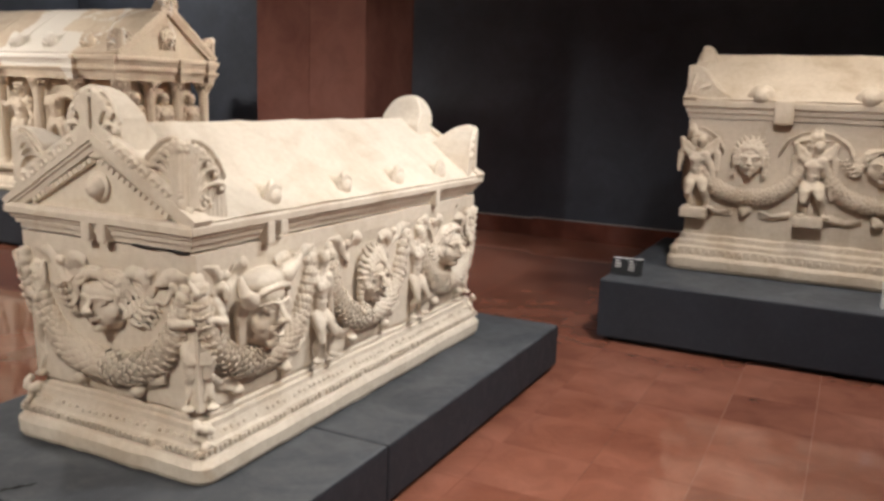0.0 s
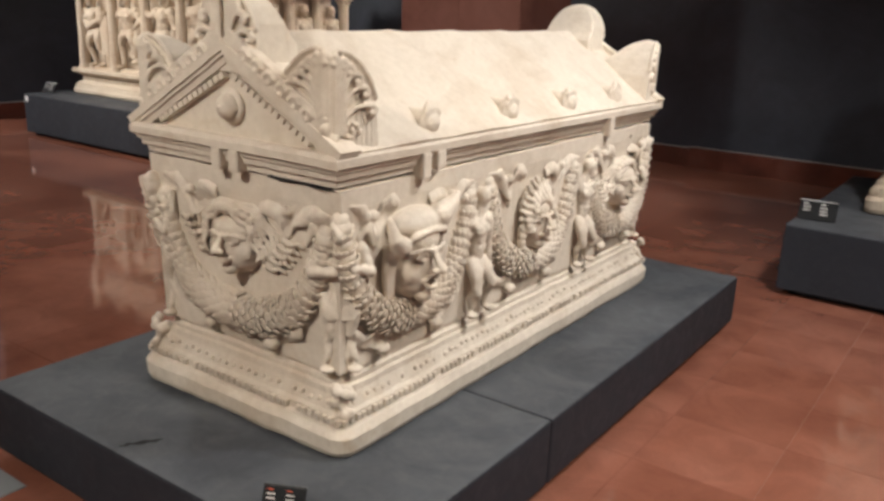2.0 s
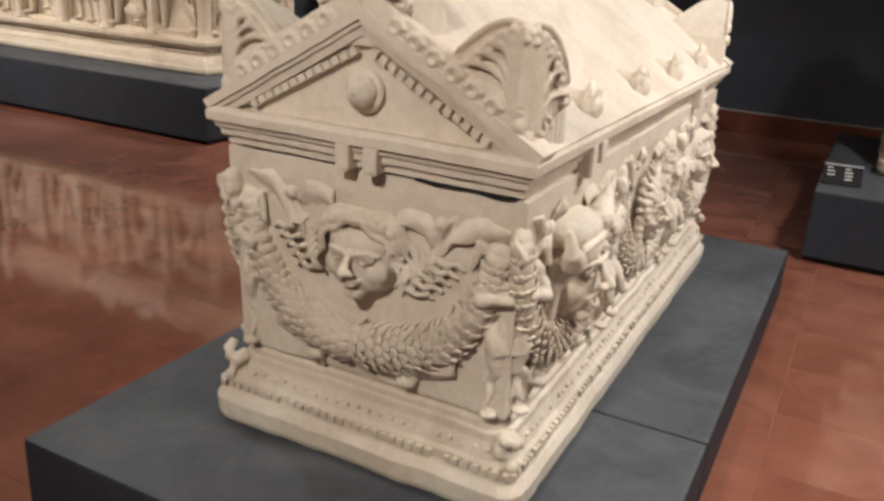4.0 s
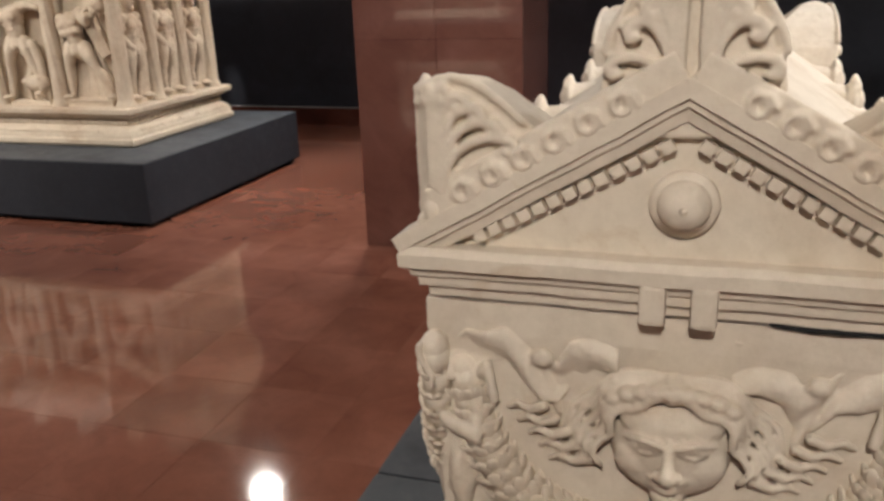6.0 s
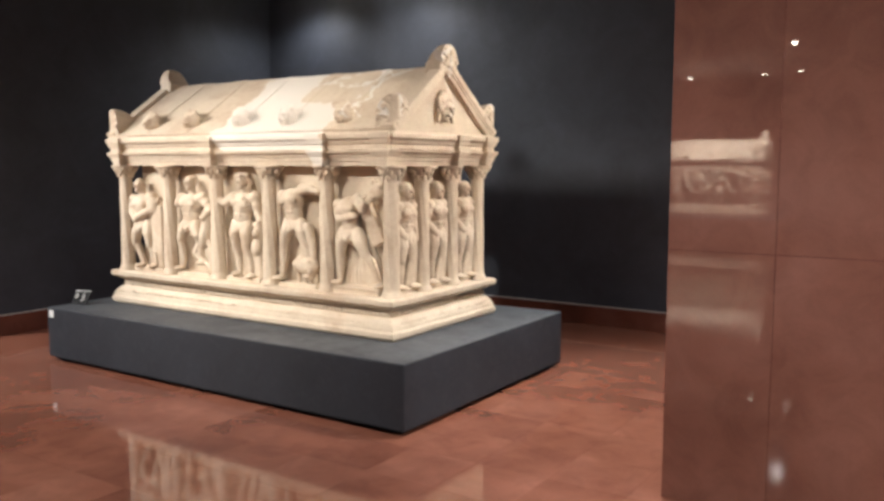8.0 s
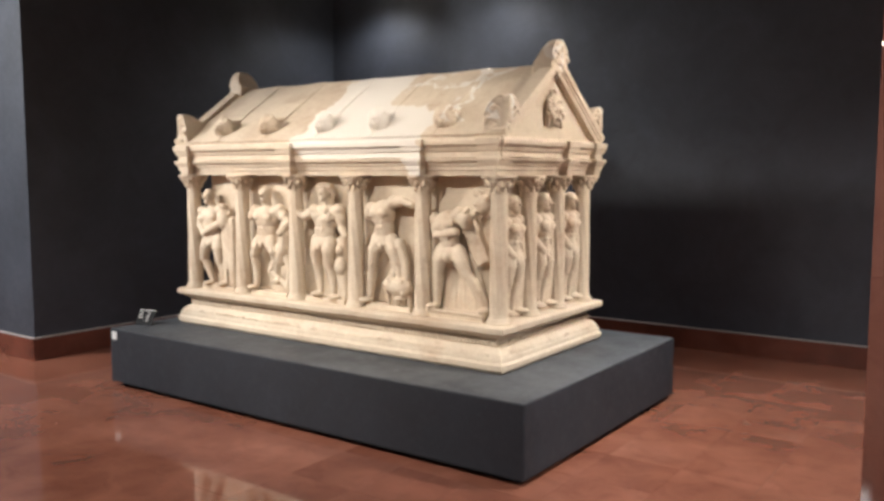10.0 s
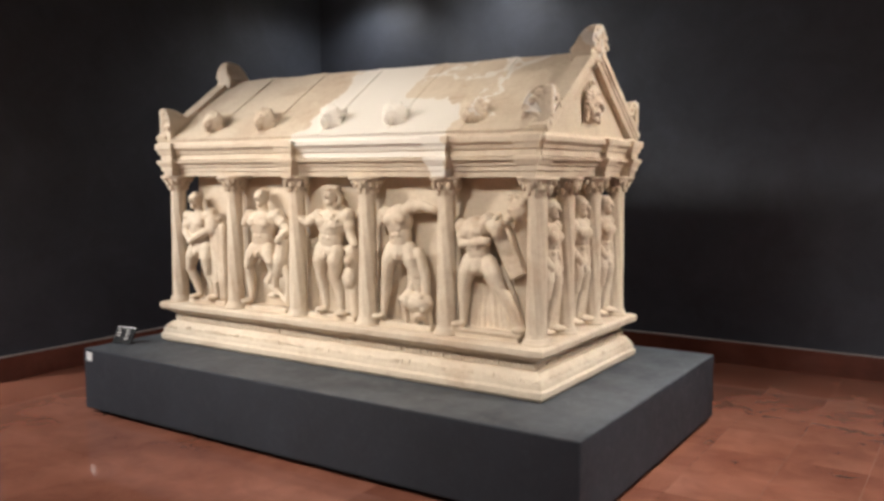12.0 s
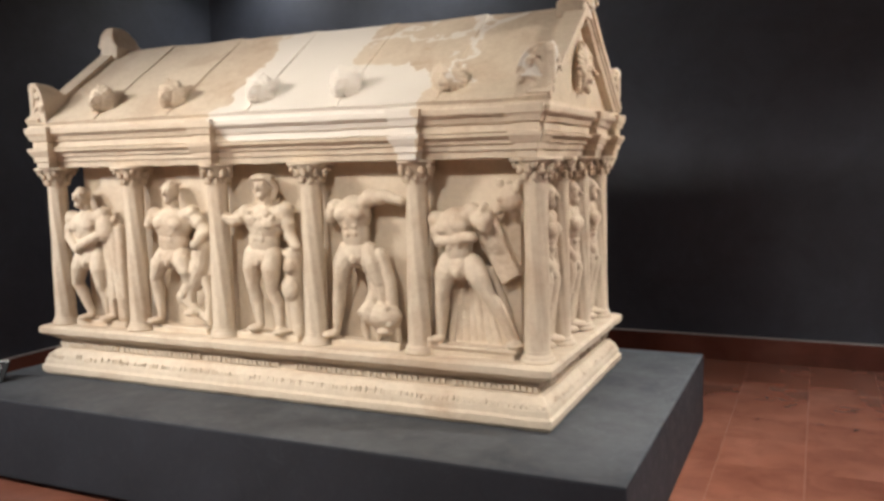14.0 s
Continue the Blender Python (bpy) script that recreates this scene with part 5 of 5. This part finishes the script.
for d, turn in ((-1, 0), (1, 180)):
    for x in (-0.76, -0.16, 0.44, 0.92):
        lobe = Lump()
        ball(lobe, (0, 0, 0.02), (0.085, 0.03, 0.085), None, 3)
        limb(lobe, (0, 0, 0.03), (0, 0.12, 0.08), 0.06, 0.03)
        carved("eave_ornament", lobe, M3, third, pose(-d * x, d * (TW - 0.035), T_EAVE + 0.004, 0, 0, turn), 0.007, 3, "", 0.007)
    for x in (-0.62, 0.62):
        lug = box_mesh(-0.055, 0.055, -0.02, 0.04, 0.955, 1.1, 0.012)
        move(lug, pose(-d * x, d * (TW - 0.004), 0, 0, 0, turn))
        part("clamp_lug", lug, M3, third)
    for i, x in enumerate((-0.79, -0.05, 0.69)):
        at_face = pose(-d * x, d * (TW - 0.06), 0, 0, 0, turn)
        carved("mask", face(("curls", "locks", "curls")[i], 1.32, 60 + i), M3, third, at_face @ pose(0, 0, 0.725) @ Matrix.Diagonal((1, 0.8, 1, 1)), 0.0045, 2, "small worn carved mask above a garland", 0.005)
        vine = swag(0.36, 0.92, 0.5, 0.032, 0.052, 70 + i, 34, 7)
        move(vine, at_face @ LOW)
        part("garland", vine, M3, third, "worn hanging garland of carved leaves", smooth=True)
        for e in (-1, 1):
            bow = Lump()
            cloth(bow, [(e * 0.36, 0.9), (e * 0.28, 0.89), (e * 0.2, 0.85), (e * 0.16, 0.78)], 0.045, 0.022, i)
            carved("ribbon", bow, M3, third, at_face, 0.006, 2, "", 0.005)
            tail = Lump()
            cloth(tail, [(e * 0.08, 0.4), (e * 0.16, 0.385), (e * 0.26, 0.41)], 0.035, 0.02, i + 2)
            carved("ribbon_tail", tail, M3, third, at_face, 0.006, 2, "", 0.005)
        fruit = Lump()
        lumps(fruit, random.Random(80 + i), (0, -0.02, 0.4), (0.02, 0.012, 0.018), 0.026, 8)
        carved("hanging_fruit", fruit, M3, third, at_face, 0.006, 2)
    for x in (-0.42, 0.32, -1.1, 1.06):
        carved("winged_child", winged_child(), M3, third, pose(-d * x, d * (TW - 0.06), 0.40, 0, 0, turn) @ Matrix.Diagonal((1.35, 1.1, 1.06, 1)), 0.0055, 2, "worn carved child carrying the garland", 0.005)
        stand = box_mesh(-0.085, 0.085, -0.085, 0.01, 0.345, 0.41, 0.012)
        wobble(stand, 0.003, 12)
        move(stand, pose(-d * x, d * (TW - 0.06), 0, 0, 0, turn))
        part("console", stand, M3, third)
for out in (-1, 1):
    at_face = pose(out * (TL - 0.06), 0, 0, 0, 0, 90 * out)
    vine = swag(0.36, 0.9, 0.485, 0.026, 0.052, 90, 34, 7)
    move(vine, at_face)
    part("garland", vine, M3, third, "worn hanging garland of carved leaves", smooth=True)
    carved("mask", face("locks", 1.15, 91), M3, third, at_face @ pose(0, 0, 0.73), 0.0045, 2, "small worn carved mask above a garland", 0.005)
finish_carvings()


# ---- labels, cards and lamps ----
def label_stand(m, w, h, group_label, red=False):
    ob = thing("label_stand", m, group_label, "label", "exhibit labels")
    board = part("board", box_mesh(-w / 2, w / 2, -0.004, 0.004, 0.0, h, 0.002), LABEL_BLACK, ob)
    board.matrix_basis = pose(0, 0, 0.004, -32)
    part("foot", box_mesh(-w * 0.4, w * 0.4, 0.0, h * 0.55, 0.0, 0.004, 0.001), LABEL_BLACK, ob)
    for x0, rows in ((-w * 0.4, 3), (w * 0.05, 4)):
        for i in range(rows):
            z = h * (0.78 - 0.17 * i)
            bar = part("print_bar", box_mesh(x0, x0 + w * (0.2 if i else 0.14), -0.0056, -0.0042, z, z + h * 0.05), RED_PRINT if red and i == 0 else PRINT, board)
    part("rim", box_mesh(-w / 2, w / 2, -0.0045, 0.0045, h - 0.004, h + 0.001, 0.0005), CARD if not red else LAMP_METAL, board)
    return ob


label_stand(pose(-8.53, 5.0, H_TOP, 0, 0, 12), 0.15, 0.11, "small black exhibit label leaning on the grey plinth")
label_stand(pose(-1.2, 5.06, T_TOP, 0, 0, 6), 0.19, 0.11, "small black exhibit label leaning on the dark plinth")
label_stand(pose(-1.61, 1.535, G_TOP, 0, 0, 26), 0.105, 0.06, "black and red exhibit label on the plinth edge", True)

tagged(part("number_card", box_mesh(-8.60, -8.545, 4.7965, 4.7985, 0.335, 0.39), CARD), "small white number card stuck to the plinth side", "card")
tagged(part("number_card", box_mesh(0.21, 0.27, 5.02, 5.10, T_TOP, T_TOP + 0.14, 0.006), CARD), "small pale grey card block standing on the plinth", "card")
# thin grey rectangle, flat on the floor
tagged(part("grey_rectangle", box_mesh(-2.78, -2.56, 1.28, 1.42, 0.0005, 0.004), FLAT_GREY), "thin grey rectangle on the floor beside the plinth", "card")


def spotlight(place, aim):
    p, q = Vector(place), Vector(aim)
    ob = thing("spotlight", Matrix.Translation(p), "black cylindrical ceiling spotlight, switched on, inferred or added as fill", "spotlight", "ceiling spotlights")
    turn = (p - q).to_track_quat("Z", "Y").to_matrix().to_4x4()
    can = bmesh.new()
    lathe([(0.02, 0.16), (0.045, 0.15), (0.05, 0.02), (0.048, 0.012)], 20, turn, can)
    part("can", can, LAMP_METAL, ob, smooth=True)
    lens = bmesh.new()
    lathe([(0.006, -0.022), (0.022, -0.016), (0.034, -0.004), (0.04, 0.0115)], 20, turn, lens)
    part("lens", lens, lens_mat, ob)
    stem = Lump()
    limb(stem, turn @ Vector((0, 0, 0.1)), (0, 0, CEIL - p.z), 0.009, 0.009)
    part("stem", stem, LAMP_METAL, ob)
    return ob


for place, aim, *_ in SPOTS:
    spotlight(place, aim)


# a chipped crack in the top of the garland plinth
crack = bmesh.new()
rng_crack, upper, lower = random.Random(2), [], []
for i in range(9):
    x, y = -2.165 + 0.0075 * i + 0.006 * math.sin(i * 2.3), 1.478 + 0.0125 * i
    half = 0.009 * math.sin(math.pi * i / 8) + 0.0008 + rng_crack.uniform(0, 0.002)
    upper.append(crack.verts.new((x - half, y, G_TOP + 0.0012)))
    lower.append(crack.verts.new((x + half, y, G_TOP + 0.0012)))
for i in range(8):
    crack.faces.new((lower[i], lower[i + 1], upper[i + 1], upper[i]))
chip = part("crack", crack, GAP_BLACK, garland_plinth, "dark chipped crack in the painted top")
chip.matrix_basis = pose(2.0635, -2.827, 0)


# ---- floor tiles ----
TILE, TX, TY = 0.394, -0.43, 4.311
tile_bm = bmesh.new()
add_box(tile_bm, -TILE / 2 + 0.0007, TILE / 2 - 0.0007, -TILE / 2 + 0.0007, TILE / 2 - 0.0007, -0.012, 0.0)
first_tile = part("tile", tile_bm, FLOOR_STONE, hall_floor)
tile_mesh = first_tile.data
bpy.data.objects.remove(first_tile)
far_verts, far_faces, near = [], [], []
ix0, ix1 = int((X_LEFT - TX) / TILE) - 1, int((X_RIGHT - TX) / TILE) + 1
iy0, iy1 = int((Y_REAR - TY) / TILE) - 1, int((Y_BACK - TY) / TILE) + 1
for ix in range(ix0, ix1 + 1):
    for iy in range(iy0, iy1 + 1):
        cx, cy = TX + (ix + 0.5) * TILE, TY + (iy + 0.5) * TILE
        # the strip of floor between and before the sarcophagi
        if -6.3 < cx < 1.0 and 2.6 < cy < 8.2 and not (-2.5 < cx < -1.5 and cy < 3.8) and not (cx < -5.5 and 5.0 < cy < 6.6) and not (cx > -1.1 and 5.1 < cy < 6.5):
            near.append((cx, cy))
        else:
            near_far = [(cx - TILE / 2 + 0.0007, cy - TILE / 2 + 0.0007), (cx + TILE / 2 - 0.0007, cy - TILE / 2 + 0.0007), (cx + TILE / 2 - 0.0007, cy + TILE / 2 - 0.0007), (cx - TILE / 2 + 0.0007, cy + TILE / 2 - 0.0007)]
            n = len(far_verts)
            far_verts += [(x, y, -0.012) for x, y in near_far] + [(x, y, 0.0) for x, y in near_far]
            far_faces += [(n + 4, n + 5, n + 6, n + 7), (n, n + 1, n + 5, n + 4), (n + 1, n + 2, n + 6, n + 5), (n + 2, n + 3, n + 7, n + 6), (n + 3, n, n + 4, n + 7)]
far_mesh = bpy.data.meshes.new("far_tiles")
far_mesh.from_pydata(far_verts, [], far_faces)
far_mesh.materials.append(FLOOR_STONE)
far_tiles = tagged(new("far_tiles", far_mesh), "polished red-brown floor tiles", kind="stuff")
far_tiles.parent = hall_floor
for cx, cy in near:
    t = new("tile", tile_mesh)
    t.parent = hall_floor
    t.location = (cx, cy, 0)
